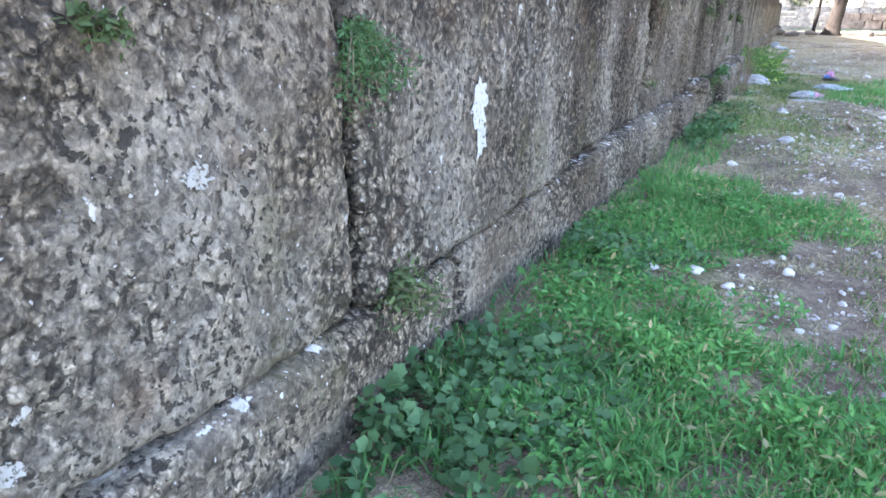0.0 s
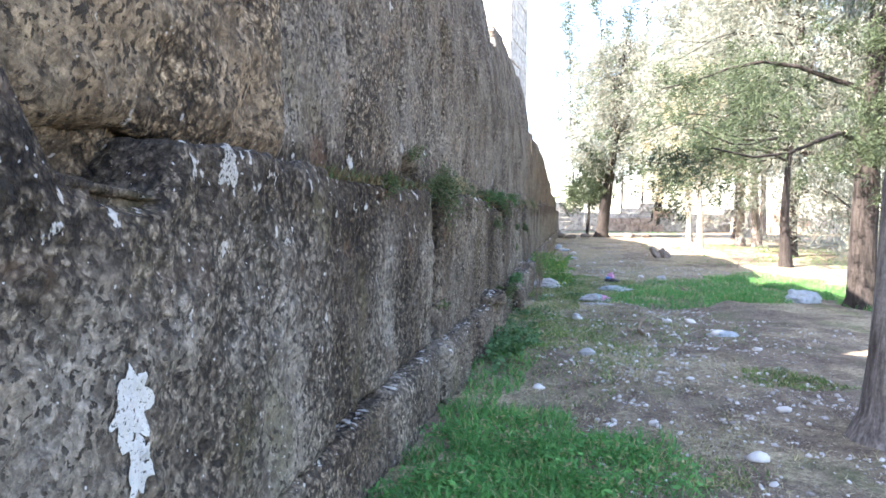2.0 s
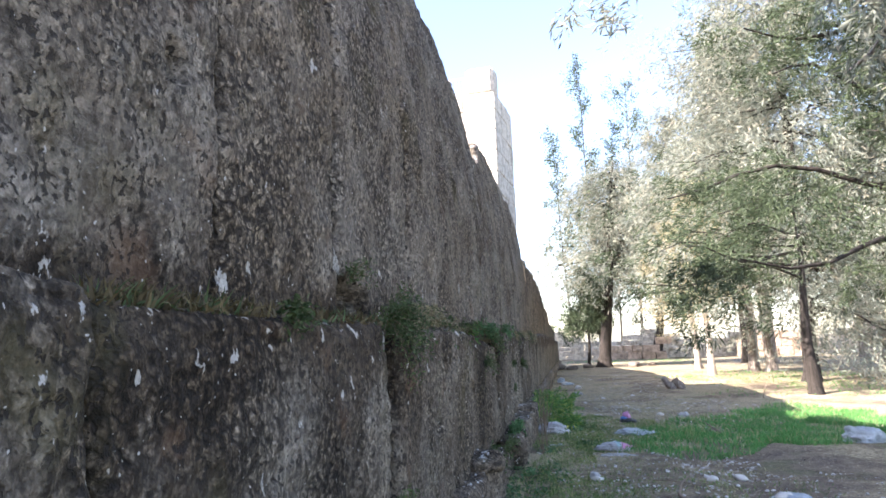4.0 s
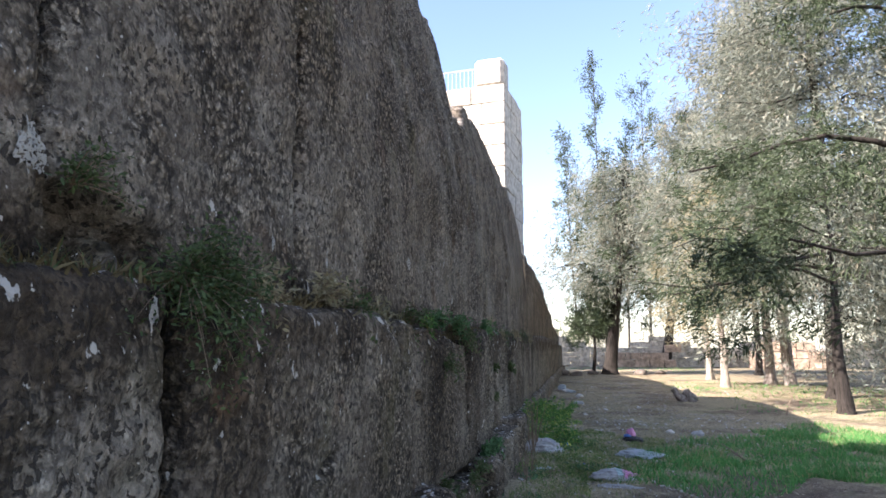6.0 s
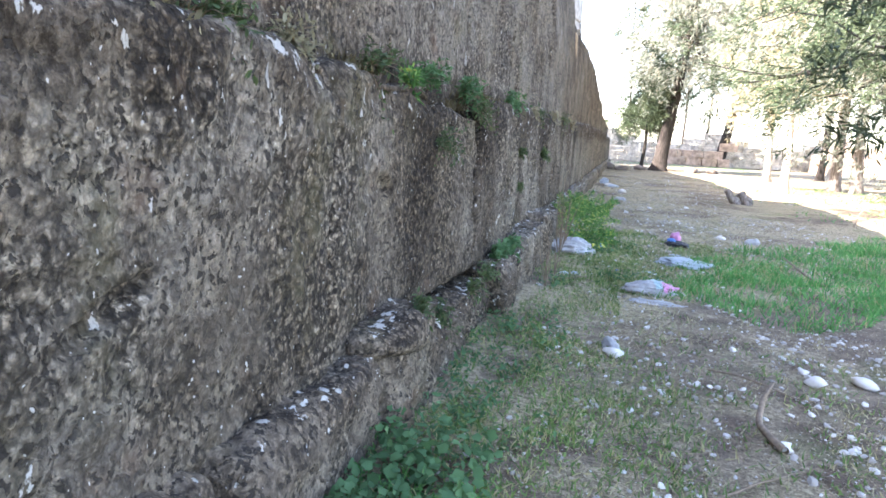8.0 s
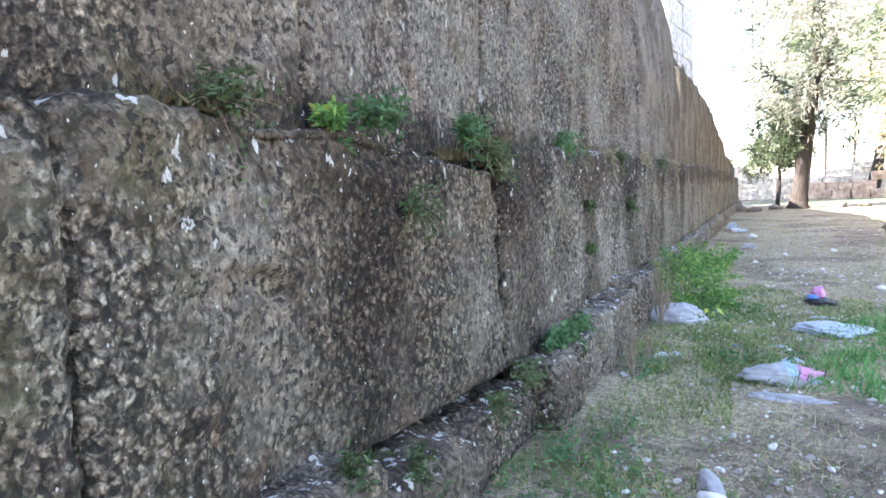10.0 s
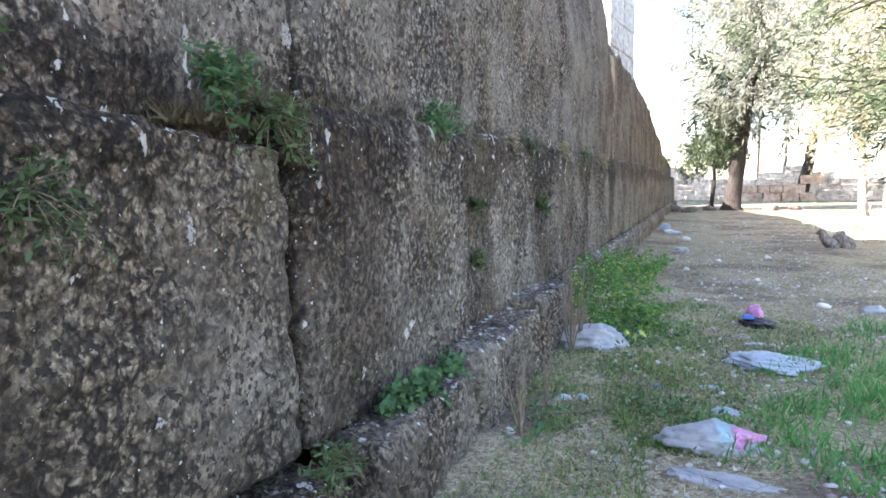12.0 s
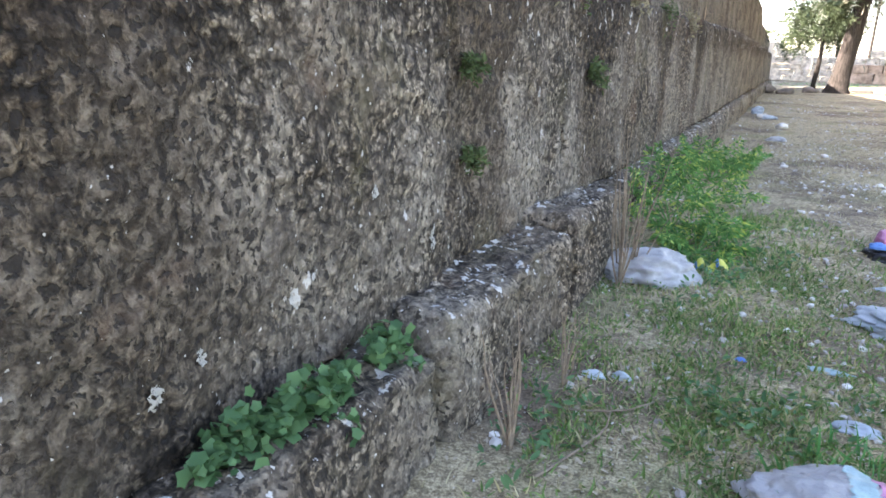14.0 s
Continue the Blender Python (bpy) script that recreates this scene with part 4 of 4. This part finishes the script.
# ---- plants on the wall ----
def shrub(name, x, y, z, size, label, leaf_mat, seed, stems=14, out=(1.0, 0.0, 0.3), leaf=0.05, per=22, template=None, faces=None, spread=0.8, category="shrub", hang=0.3):
    rng = np.random.default_rng(seed)
    top = thing(name, x, y, z, label, category, "wall plants")
    leaves = []
    for k in range(stems):
        d = np.array(out) + rng.normal(0, spread, 3) * [0.5, 1, 0.8]
        d /= np.linalg.norm(d)
        if d[0] < 0.05:
            d[0] = abs(d[0]) + 0.1
        t = np.linspace(0, 1, 6)
        ln = size * rng.uniform(0.5, 1.1)
        line = d * ln * t[:, None] + np.stack([0 * t, 0 * t, -hang * ln * t * t], 1)
        mesh_object("stalk", raw_mesh("stalk", *tube_arrays(line * 0.92, 0.0022 * (1.2 - t) + 0.0006, 4)), TWIG, top)
        u = rng.uniform(0.15, 1.0, per)
        c = np.stack([np.interp(u, t, line[:, i]) for i in range(3)], 1) + rng.normal(0, size * 0.09, (per, 3))
        leaves.append(c)
    c = np.concatenate(leaves)
    f = spin_frames(rng, len(c), 0.7, leaf * rng.uniform(0.5, 1.3, len(c)))
    v, q = scatter(OVAL if template is None else template, OVAL_FACES if faces is None else faces, f, c)
    mesh_object("foliage", raw_mesh("foliage", v, q), leaf_mat, top)
    return top


# dry brown moss and dead tufts along the ledge
def ledge_growth(name, n, height, width, mat, label, share):
    y = RNG.uniform(6.8, 29.2, n)
    keep = soft_noise(np.stack([y, 0 * y, 0 * y], 1), 1.4, 15) > share
    y = y[keep]
    x = np.interp(y, [6.8, 14.75, 16.85, 23.25], [-0.56, -0.56, -0.62, -0.9]) + RNG.normal(0, 0.05, len(y))
    z = np.full(len(y), 1.79) - 0.10 * ((y > 13.35) & (y < 14.25))
    m = len(y)
    h = height * RNG.uniform(0.4, 1.3, m)
    scale = np.stack([np.full(m, width), h, h], 1)
    v, q = scatter(BLADE_UP, BLADE_UP_FACES, spin_frames(RNG, m, 0.5, np.ones(m)) * scale[:, None, :], np.stack([x, y, z], 1))
    return tagged(mesh_object(name, raw_mesh(name, v, q), mat, None, label), kind="stuff", category="moss")


ledge_growth("ledge_moss", 16000, 0.07, 0.010, MOSS, "dry brown moss and dead tufts along the wall ledge", -0.25)
ledge_growth("ledge_grass", 2600, 0.08, 0.008, SHRUB, "thin olive grass along the wall ledge", 0.15)


GREY_SHRUB = "small grey-green shrub rooted in a wall joint"
shrub("wall_shrub", -0.39, 4.27, 1.46, 0.24, "trailing green plant hanging from a wall joint", WEED, 1, 30, (0.35, 0.1, -0.5), 0.022, 70, spread=0.45)
shrub("wall_shrub", -0.38, 4.4, 0.47, 0.26, GREY_SHRUB, SHRUB, 2, 24, (1, 0.4, 0.5), 0.035, 26)
shrub("wall_shrub", -0.40, 3.35, 1.48, 0.10, GREY_SHRUB, SHRUB, 3, 8, leaf=0.03)
shrub("wall_shrub", -0.58, 8.9, 2.06, 0.20, GREY_SHRUB, SHRUB, 4, 14, (0.7, 0.2, 0.6), 0.022, 26)
shrub("wall_shrub", -0.46, 9.28, 1.84, 0.34, "bushy grey-green shrub spilling over the wall ledge", SHRUB, 5, 46, (0.8, 0.25, -0.1), 0.024, 80, hang=0.35)
shrub("wall_shrub", -0.52, 10.5, 1.84, 0.26, "dry olive-coloured tuft on the wall ledge", NEEDLE_TAN, 6, 24, (0.6, 0.3, 0.6), 0.04)
shrub("wall_shrub", -0.44, 9.35, 0.80, 0.14, GREY_SHRUB, SHRUB, 7, 10, leaf=0.03)
shrub("wall_shrub", -0.42, 13.308, 1.48, 0.18, GREY_SHRUB, SHRUB, 8, 18, (0.8, 0, -0.1), 0.03)
shrub("wall_shrub", -0.52, 12.812, 1.80, 0.11, "fresh green tuft on the wall ledge", FERN, 9, 14, (0.5, 0, 0.8), 0.05)
shrub("wall_shrub", -0.50, 13.131, 1.83, 0.22, GREY_SHRUB, WEED, 10, 18, (0.5, 0, 0.6), 0.045)
shrub("wall_shrub", -0.48, 14.0, 1.84, 0.20, "fresh green tuft on the wall ledge", WEED, 11, 20, (0.7, 0.2, 0.3), 0.045)
shrub("wall_shrub", -0.42, 14.25, 1.74, 0.2, GREY_SHRUB, SHRUB, 12, 22, (0.8, 0.2, -0.1), 0.035)
shrub("wall_shrub", -0.48, 15.9, 1.86, 0.20, "fresh green tuft on the wall ledge", WEED, 13, 22, (0.6, 0.2, 0.4), 0.045)
shrub("wall_shrub", -0.44, 16.55, 1.36, 0.10, GREY_SHRUB, SHRUB, 14, 16, (0.8, 0, 0.1), 0.035)
shrub("wall_shrub", -0.44, 16.6, 0.95, 0.09, GREY_SHRUB, SHRUB, 15, 14, (0.8, 0, 0.2), 0.035)
shrub("wall_shrub", -0.43, 18.45, 1.30, 0.12, GREY_SHRUB, SHRUB, 16, 18, (0.8, 0, 0.1), 0.04)
for k, (y, s) in enumerate(((10.9, 0.2), (11.4, 0.16), (12.2, 0.22), (17.45, 0.18), (18.15, 0.2), (19.65, 0.22), (21.05, 0.25), (22.75, 0.2), (7.9, 0.14), (9.8, 0.2))):
    shrub("wall_shrub", -0.50, y, 1.83, s, "dry olive-coloured tuft on the wall ledge", (SHRUB, NEEDLE_TAN)[k % 2], 60 + k, 16, (0.7, 0.1, 0.2), 0.035)
NETTLE = "leafy green weed growing on the plinth"
for k, (x, y, s) in enumerate(((-0.33, 14.95, 0.17), (-0.32, 15.09, 0.2), (-0.30, 15.23, 0.22), (-0.30, 15.37, 0.18), (-0.31, 15.65, 0.20))):
    shrub("plinth_weed", x, y, 0.40, s, NETTLE, WEED, 20 + k, 11, (0.35, 0.1, 0.9), 0.036, 26, LEAF, LEAF_FACES, 0.7, "weed", 0.3)
for k, (x, y, z, s) in enumerate(((-0.28, 12.5, 0.52, 0.14), (-0.30, 12.954, 0.34, 0.2), (-0.28, 13.85, 0.34, 0.18), (-0.3, 14.35, 0.36, 0.2))):
    shrub("plinth_weed", x, y, z, s, NETTLE, SHRUB, 40 + k, 14, (0.5, 0.1, 0.7), 0.04, 18, category="weed")


def fennel(x, y, size, seed, label, fronds=9):
    """A feathery bush of arching fronds, each one twice divided into fine leaflets."""
    rng = np.random.default_rng(seed)
    top = thing("fennel_bush", x, y, gz(x, y), label, "bush", "wall foot bushes")
    cs, ds = [], []
    for k in range(fronds):
        az, tilt = 2 * np.pi * (k + rng.uniform(-0.4, 0.4)) / fronds, rng.uniform(0.35, 1.2)
        ln = size * rng.uniform(0.65, 1.15)
        t = np.linspace(0, 1, 9)
        ahead, side = np.array([np.cos(az), np.sin(az), 0.0]), np.array([-np.sin(az), np.cos(az), 0.0])
        line = ahead * (np.sin(tilt) * ln * t)[:, None]
        line[:, 2] = np.cos(tilt) * ln * t - 0.38 * ln * t ** 2.4 * np.sin(tilt)
        line[:, 0] = np.maximum(line[:, 0], -0.28 - x)
        mesh_object("stalk", raw_mesh("stalk", *tube_arrays(line, 0.007 * (1.15 - t), 4)), FERN, top)
        for u in np.linspace(0.32, 1.0, 11):
            c = np.array([np.interp(u, t, line[:, i]) for i in range(3)])
            reach = size * 0.30 * (1.12 - u) + 0.03
            for sign in (-1, 1):
                w = rng.uniform(0.1, 1, 10)
                way = sign * side * 0.85 + ahead * 0.5 + np.array([0, 0, rng.normal(-0.05, 0.16)])
                p = c + way * (reach * w)[:, None] + rng.normal(0, 0.008, (10, 3))
                p[:, 2] -= 0.25 * reach * w ** 2
                cs.append(p)
                ds.append(way + rng.normal(0, 0.5, (10, 3)))
    mesh_object("foliage", spray_mesh("foliage", np.concatenate(cs), np.concatenate(ds), rng, 1, 0.062, 0.15, 1.15, 0.1, 0.3), FERN, top)
    return top


fennel(0.05, 19.5, 0.82, 1, "feathery bright green fennel bush at the wall foot")
fennel(0.08, 20.4, 0.85, 2, "feathery bright green fennel bush at the wall foot")
fennel(0.2, 23.2, 0.5, 3, "yellowish green low bush at the wall foot")
fennel(0.05, 22.2, 0.7, 4, "feathery bright green fennel bush at the wall foot")
fennel(0.32, 19.0, 0.45, 5, "feathery bright green fennel bush at the wall foot")


def dry_stalks(x, y, height, seed, count, label, spread=0.25):
    rng = np.random.default_rng(seed)
    top = thing("dry_weed", x, y, gz(x, y), label, "dead weed", "dead weeds")
    for k in range(count):
        az, tilt = rng.uniform(0, 2 * np.pi), rng.normal(0, spread)
        ln = height * rng.uniform(0.55, 1.0)
        t = np.linspace(0, 1, 7)
        line = np.stack([np.cos(az) * tilt * ln * t + 0.02 * np.sin(5 * t + k) * t, np.sin(az) * tilt * ln * t + rng.normal(0, 0.008, 7), ln * t - 0.02], 1)
        line[:, 0] = np.maximum(line[:, 0], -0.09 - x)
        mesh_object("stalk", raw_mesh("stalk", *tube_arrays(line, 0.0065 * (1.15 - t), 5)), TWIG, top)


dry_stalks(0.05, 16.0, 0.62, 1, 9, "dead brown stalks leaning before the plinth")
dry_stalks(-0.02, 18.0, 1.15, 2, 10, "tall dead brown stalks standing against the wall", 0.2)
dry_stalks(0.0, 18.25, 0.9, 3, 9, "tall dead brown stalks standing against the wall", 0.3)
dry_stalks(0.08, 16.55, 0.45, 4, 6, "dead brown stalks leaning before the plinth")

# white paint on the wall, pale lichen crusts
def crust_patch(name, y, z, wide, tall, mat, label, category, seed):
    """One thin ragged crust that follows the stone."""
    rng = np.random.default_rng(seed)
    n, rings = 40, 5
    a = np.linspace(0, 2 * np.pi, n, endpoint=False)
    edge = 1 + 0.12 * np.sin(3 * a + seed) + 0.13 * np.sin(7 * a + 2 * seed) + 0.09 * rng.normal(0, 1, n)
    v = [(0.0, y, z)]
    for k in range(1, rings + 1):
        f = k / rings
        v += [(0.0, y + 0.5 * wide * f * e * math.cos(b) * (1 - 0.35 * math.sin(b)), z + 0.5 * tall * f * e * math.sin(b)) for b, e in zip(a, edge)]
    v = np.array(v)
    near = WALL_ALL[(np.abs(WALL_ALL[:, 1] - y) < wide + 0.1) & (np.abs(WALL_ALL[:, 2] - z) < tall + 0.1)]
    d = (near[None, :, 1] - v[:, None, 1]) ** 2 + (near[None, :, 2] - v[:, None, 2]) ** 2
    nearest = np.argsort(d, axis=1)[:, :4]
    v[:, 0] = near[nearest, 0].max(1) + 0.004
    tri = [(0, i + 1, (i + 1) % n + 1) for i in range(n)]
    for k in range(rings - 1):
        for i in range(n):
            p, q = 1 + k * n + i, 1 + k * n + (i + 1) % n
            tri += [(p, p + n, q + n), (p, q + n, q)]
    ob = mesh_object(name, raw_mesh(name, v, np.array(tri)), mat)
    return tagged(ob, label, category)


# ---- rubbish ----
def crumpled(name, x, y, sx, sy, sz, mat, label, category, seed, turn=0.0, sharp=0.55, lift=0.0, group="rubbish"):
    """A crumpled sack: a flattened ball with creases."""
    bm = bmesh.new()
    bmesh.ops.create_icosphere(bm, subdivisions=5 if max(sx, sy) > 0.25 else 4, radius=0.5)
    v = np.array([w.co[:] for w in bm.verts])
    f = np.array([[w.index for w in g.verts] for g in bm.faces])
    bm.free()
    crease = 0.0
    for k, sc in enumerate((1.7, 3.6, 7.9, 15.0)):
        crease = crease + (1 - 2 * np.abs(soft_noise(v + seed * 1.7, sc, seed + k))) * sharp / (1.6 ** k)
    v = v * (1 + 0.45 * crease[:, None])
    v[:, 2] = np.where(v[:, 2] < -0.12, -0.12 + 0.15 * (v[:, 2] + 0.12), v[:, 2])
    v[:, 2] -= v[:, 2].min()
    v = v * [sx, sy, sz]
    ob = mesh_object(name, raw_mesh(name, v, f), mat)
    ob.matrix_basis = pose(x, y, gz(x, y) - 0.01 + lift, 0, 0, turn)
    return tagged(ob, label, category, group), v, f


def print_patch(name, ob, v, f, keep, mat, label):
    """A printed patch that lies on the film of a sack."""
    c = v[f].mean(1)
    chosen = f[keep(c)]
    used, index = np.unique(chosen, return_inverse=True)
    middle = v.mean(0) * [1, 1, 0]
    lifted = v[used] + (v[used] - middle) / (np.linalg.norm(v[used] - middle, axis=1)[:, None] + 1e-6) * 0.005
    return mesh_object(name, raw_mesh(name, lifted, index.reshape(-1, 3)), mat, ob, label)


crumpled("plastic_bag", 0.09, 18.32, 0.52, 0.36, 0.25, BAG_GREY, "crumpled grey translucent plastic bag by the wall foot", "bag", 4, 15)
bag, bv, bf = crumpled("plastic_sack", 1.12, 16.13, 0.44, 0.28, 0.16, BAG_GREY, "dirty grey sack with faded pink and teal print", "bag", 5, 10)
print_patch("print_panel", bag, bv, bf, lambda c: (c[:, 0] > 0.02) & (c[:, 0] < 0.10) & (c[:, 2] > 0.08), TEAL, "faded teal print")
print_patch("print_panel", bag, bv, bf, lambda c: (c[:, 0] >= 0.11) & (c[:, 2] > 0.05), PINK, "faded pink print")
crumpled("plastic_bag", 1.60, 18.1, 0.46, 0.36, 0.10, BAG_WHITE, "flat crumpled bluish white plastic bag in grass", "bag", 6, 5, 0.85)
crumpled("plastic_bag", 1.58, 19.5, 0.27, 0.24, 0.14, BAG_BLACK, "crumpled black plastic bag on dry soil", "bag", 7)
crumpled("food_wrapper", 1.56, 19.57, 0.13, 0.12, 0.16, PINK, "crumpled pink wrapper standing on a black bag", "wrapper", 8, lift=0.09)
crumpled("food_wrapper", 1.49, 19.45, 0.10, 0.06, 0.06, BLUE, "small blue plastic wrapper on a black bag", "wrapper", 9, lift=0.08)
crumpled("plastic_bag", 4.85, 16.75, 0.5, 0.4, 0.3, BAG_WHITE, "white plastic bag at the edge of the grass", "bag", 10)
crumpled("plastic_bottle", 0.78, 14.05, 0.10, 0.24, 0.09, BAG_GREY, "crushed clear plastic bottle on stony soil", "bottle", 11, 15)
crumpled("paper_scrap", 0.17, 16.72, 0.09, 0.06, 0.05, BAG_WHITE, "small white torn wrapper on soil", "scrap", 12)
crumpled("paper_scrap", 0.29, 16.77, 0.07, 0.05, 0.05, BAG_WHITE, "small white torn wrapper on soil", "scrap", 13)
crumpled("bottle_cap", 0.76, 17.25, 0.06, 0.05, 0.035, BLUE, "small blue plastic cap on soil", "cap", 14, sharp=0.1)
crumpled("paper_scrap", 1.22, 16.75, 0.14, 0.09, 0.05, BAG_WHITE, "pale crumpled film scrap in the grass", "scrap", 15)
crumpled("paper_scrap", 1.15, 17.3, 0.16, 0.06, 0.03, TEAL, "faded teal film scrap in the grass", "scrap", 16)
crumpled("paper_scrap", 1.55, 18.8, 0.18, 0.10, 0.03, BAG_WHITE, "small flat white wrapper on soil", "scrap", 17)
crumpled("paper_scrap", -0.1, 34.015, 0.3, 0.2, 0.25, BAG_WHITE, "white plastic scrap far along the wall foot", "scrap", 18)
crumpled("paper_scrap", 0.25, 32.446, 0.34, 0.3, 0.12, BAG_WHITE, "white plastic scrap far along the wall foot", "scrap", 19)
crumpled("paper_scrap", 0.6, 27.25, 0.3, 0.24, 0.12, BAG_GREY, "grey plastic scrap far along the wall foot", "scrap", 20)
crumpled("paper_scrap", 1.78, 6.39, 0.26, 0.15, 0.05, BAG_WHITE, "pale flat plastic scrap on dry grass", "scrap", 22, 30)
crumpled("paper_scrap", 0.91, 11.35, 0.16, 0.12, 0.10, BAG_GREY, "grey crumpled plastic scrap on stony soil", "scrap", 23, 20)
crumpled("plastic_film", 1.20, 15.66, 0.40, 0.13, 0.04, BAG_GREY, "torn strip of grey plastic film in grass", "film", 24, -8, 0.8)
crumpled("paper_scrap", 2.83, 20.7, 0.2, 0.16, 0.14, BAG_GREY, "grey crumpled plastic scrap on dry soil", "scrap", 25)
crumpled("paper_scrap", 2.7, 12.848, 0.3, 0.2, 0.08, BAG_WHITE, "pale flat plastic scrap on stony soil", "scrap", 21)


def wrapper(x, y, turn):
    top = thing("crisp_packet", x, y, gz(x, y) + 0.005, "torn yellow foil packet with a blue stripe", "packet", "rubbish", turn=turn)
    for k, (cx, w) in enumerate(((-0.07, 0.10), (0.07, 0.14))):
        u, w2 = np.meshgrid(np.linspace(-0.5, 0.5, 9), np.linspace(-0.5, 0.5, 9), indexing="ij")
        v = np.stack([cx + u.ravel() * w, w2.ravel() * 0.10, 0.045 + 0.03 * np.sin(u.ravel() * 6 + k) + 0.02 * np.cos(w2.ravel() * 5)], 1)
        sheet = mesh_object("foil", raw_mesh("foil", v, grid_faces(9, 9)), YELLOW, top)
        stripe = v.reshape(9, 9, 3)[3:5].reshape(-1, 3) + [0, 0, 0.004]
        mesh_object("stripe", raw_mesh("stripe", stripe, grid_faces(2, 9)), BLUE, sheet, "blue printed stripe")


wrapper(0.43, 18.65, 20)


def stump(x, y):
    top = thing("tree_stump", x, y, gz(x, y), "broken brown tree stump on dry ground", "stump")
    for k, (dx, tilt, h, r) in enumerate(((-0.13, -0.75, 0.40, 0.11), (0.14, -0.6, 0.36, 0.13))):
        t = np.linspace(0, 1, 8)
        line = np.stack([dx + tilt * h * t, 0.05 * t, h * t - 0.04], 1)
        v, q = tube_arrays(line, r * (1.25 - 0.35 * t), 12)
        v = v + 0.05 * soft_noise(v + k * 9, 7.0, 60 + k)[:, None]
        mesh_object("broken_trunk", raw_mesh("broken_trunk", v, q), BARK, top)
        cap = np.concatenate([[v[-12:].mean(0) + [0, 0, 0.05]], v[-12:]])
        mesh_object("cut_face", raw_mesh("cut_face", cap, np.array([(0, i + 1, (i + 1) % 12 + 1) for i in range(12)]), False), BARK, top)


stump(3.8, 28.4)


def stick(points, r, label="bent dry stick lying on the soil"):
    pts = np.array(points, float)
    t = np.linspace(0, 1, 14)
    s = np.linspace(0, 1, len(pts))
    line = np.stack([np.interp(t, s, pts[:, i]) for i in range(3)], 1)
    line += 0.25 * r * soft_noise(line, 9.0, 3)[:, None]
    line[:, 2] += ground_height(line[:, 0], line[:, 1])
    ob = mesh_object("stick", raw_mesh("stick", *tube_arrays(line, r * (1.1 - 0.7 * t), 6)), TWIG)
    return tagged(ob, label, "stick", "dead wood")


stick([(1.70, 12.58, 0.02), (1.61, 12.82, 0.05), (1.66, 13.05, 0.11), (1.76, 13.30, 0.12)], 0.022)
stick([(1.28, 12.0, 0.01), (1.5, 12.2, 0.03), (1.82, 12.46, 0.02)], 0.008, "thin dry twig lying on the soil")
stick([(1.45, 13.75, 0.01), (1.68, 13.6, 0.03), (1.98, 13.3, 0.02)], 0.008, "thin dry twig lying on the soil")
stick([(3.1, 17.45, 0.02), (3.0, 18.15, 0.05), (2.9, 18.85, 0.12)], 0.018)
stick([(0.2, 15.85, 0.01), (0.35, 16.25, 0.03), (0.3, 16.6, 0.02)], 0.006, "thin dry twig lying on the soil")
stick([(0.15, 16.35, 0.01), (0.4, 16.4, 0.05), (0.5, 16.65, 0.02)], 0.005, "thin dry twig lying on the soil")
stick([(5.6, 25.25, 0.0), (5.7, 25.35, 0.3), (5.9, 25.55, 0.55)], 0.015, "thin dry sprig standing in the soil")

crust_patch("paint_mark", 5.15, 1.11, 0.14, 0.20, PAINT, "white paint dab on the wall stone", "paint mark", 1)
crust_patch("paint_mark", 5.17, 0.94, 0.09, 0.16, PAINT, "white paint dab on the wall stone", "paint mark", 2)
for k, (y, z, w, h) in enumerate(((14.7, 2.14, 0.07, 0.12), (12.6, 2.3, 0.12, 0.10), (14.1, 2.02, 0.04, 0.07), (16.17, 0.70, 0.035, 0.10), (5.68, 1.77, 0.09, 0.13), (8.80, 2.14, 0.10, 0.14), (10.85, 2.10, 0.03, 0.12), (3.55, 1.12, 0.09, 0.06), (14.85, 0.62, 0.05, 0.06), (15.0, 0.66, 0.03, 0.04),
                               (15.75, 0.95, 0.03, 0.05), (17.45, 1.2, 0.06, 0.05), (13.85, 1.35, 0.03, 0.10), (7.6, 1.2, 0.03, 0.07), (3.0, 0.62, 0.06, 0.05), (10.2, 2.1, 0.03, 0.08), (12.0, 1.45, 0.05, 0.04), (13.65, 0.8, 0.04, 0.03), (6.1, 1.5, 0.03, 0.04))):
    crust_patch("lichen_patch", y, z, w, h, LICHEN, "pale lichen crust on the wall stone", "lichen", 30 + k)
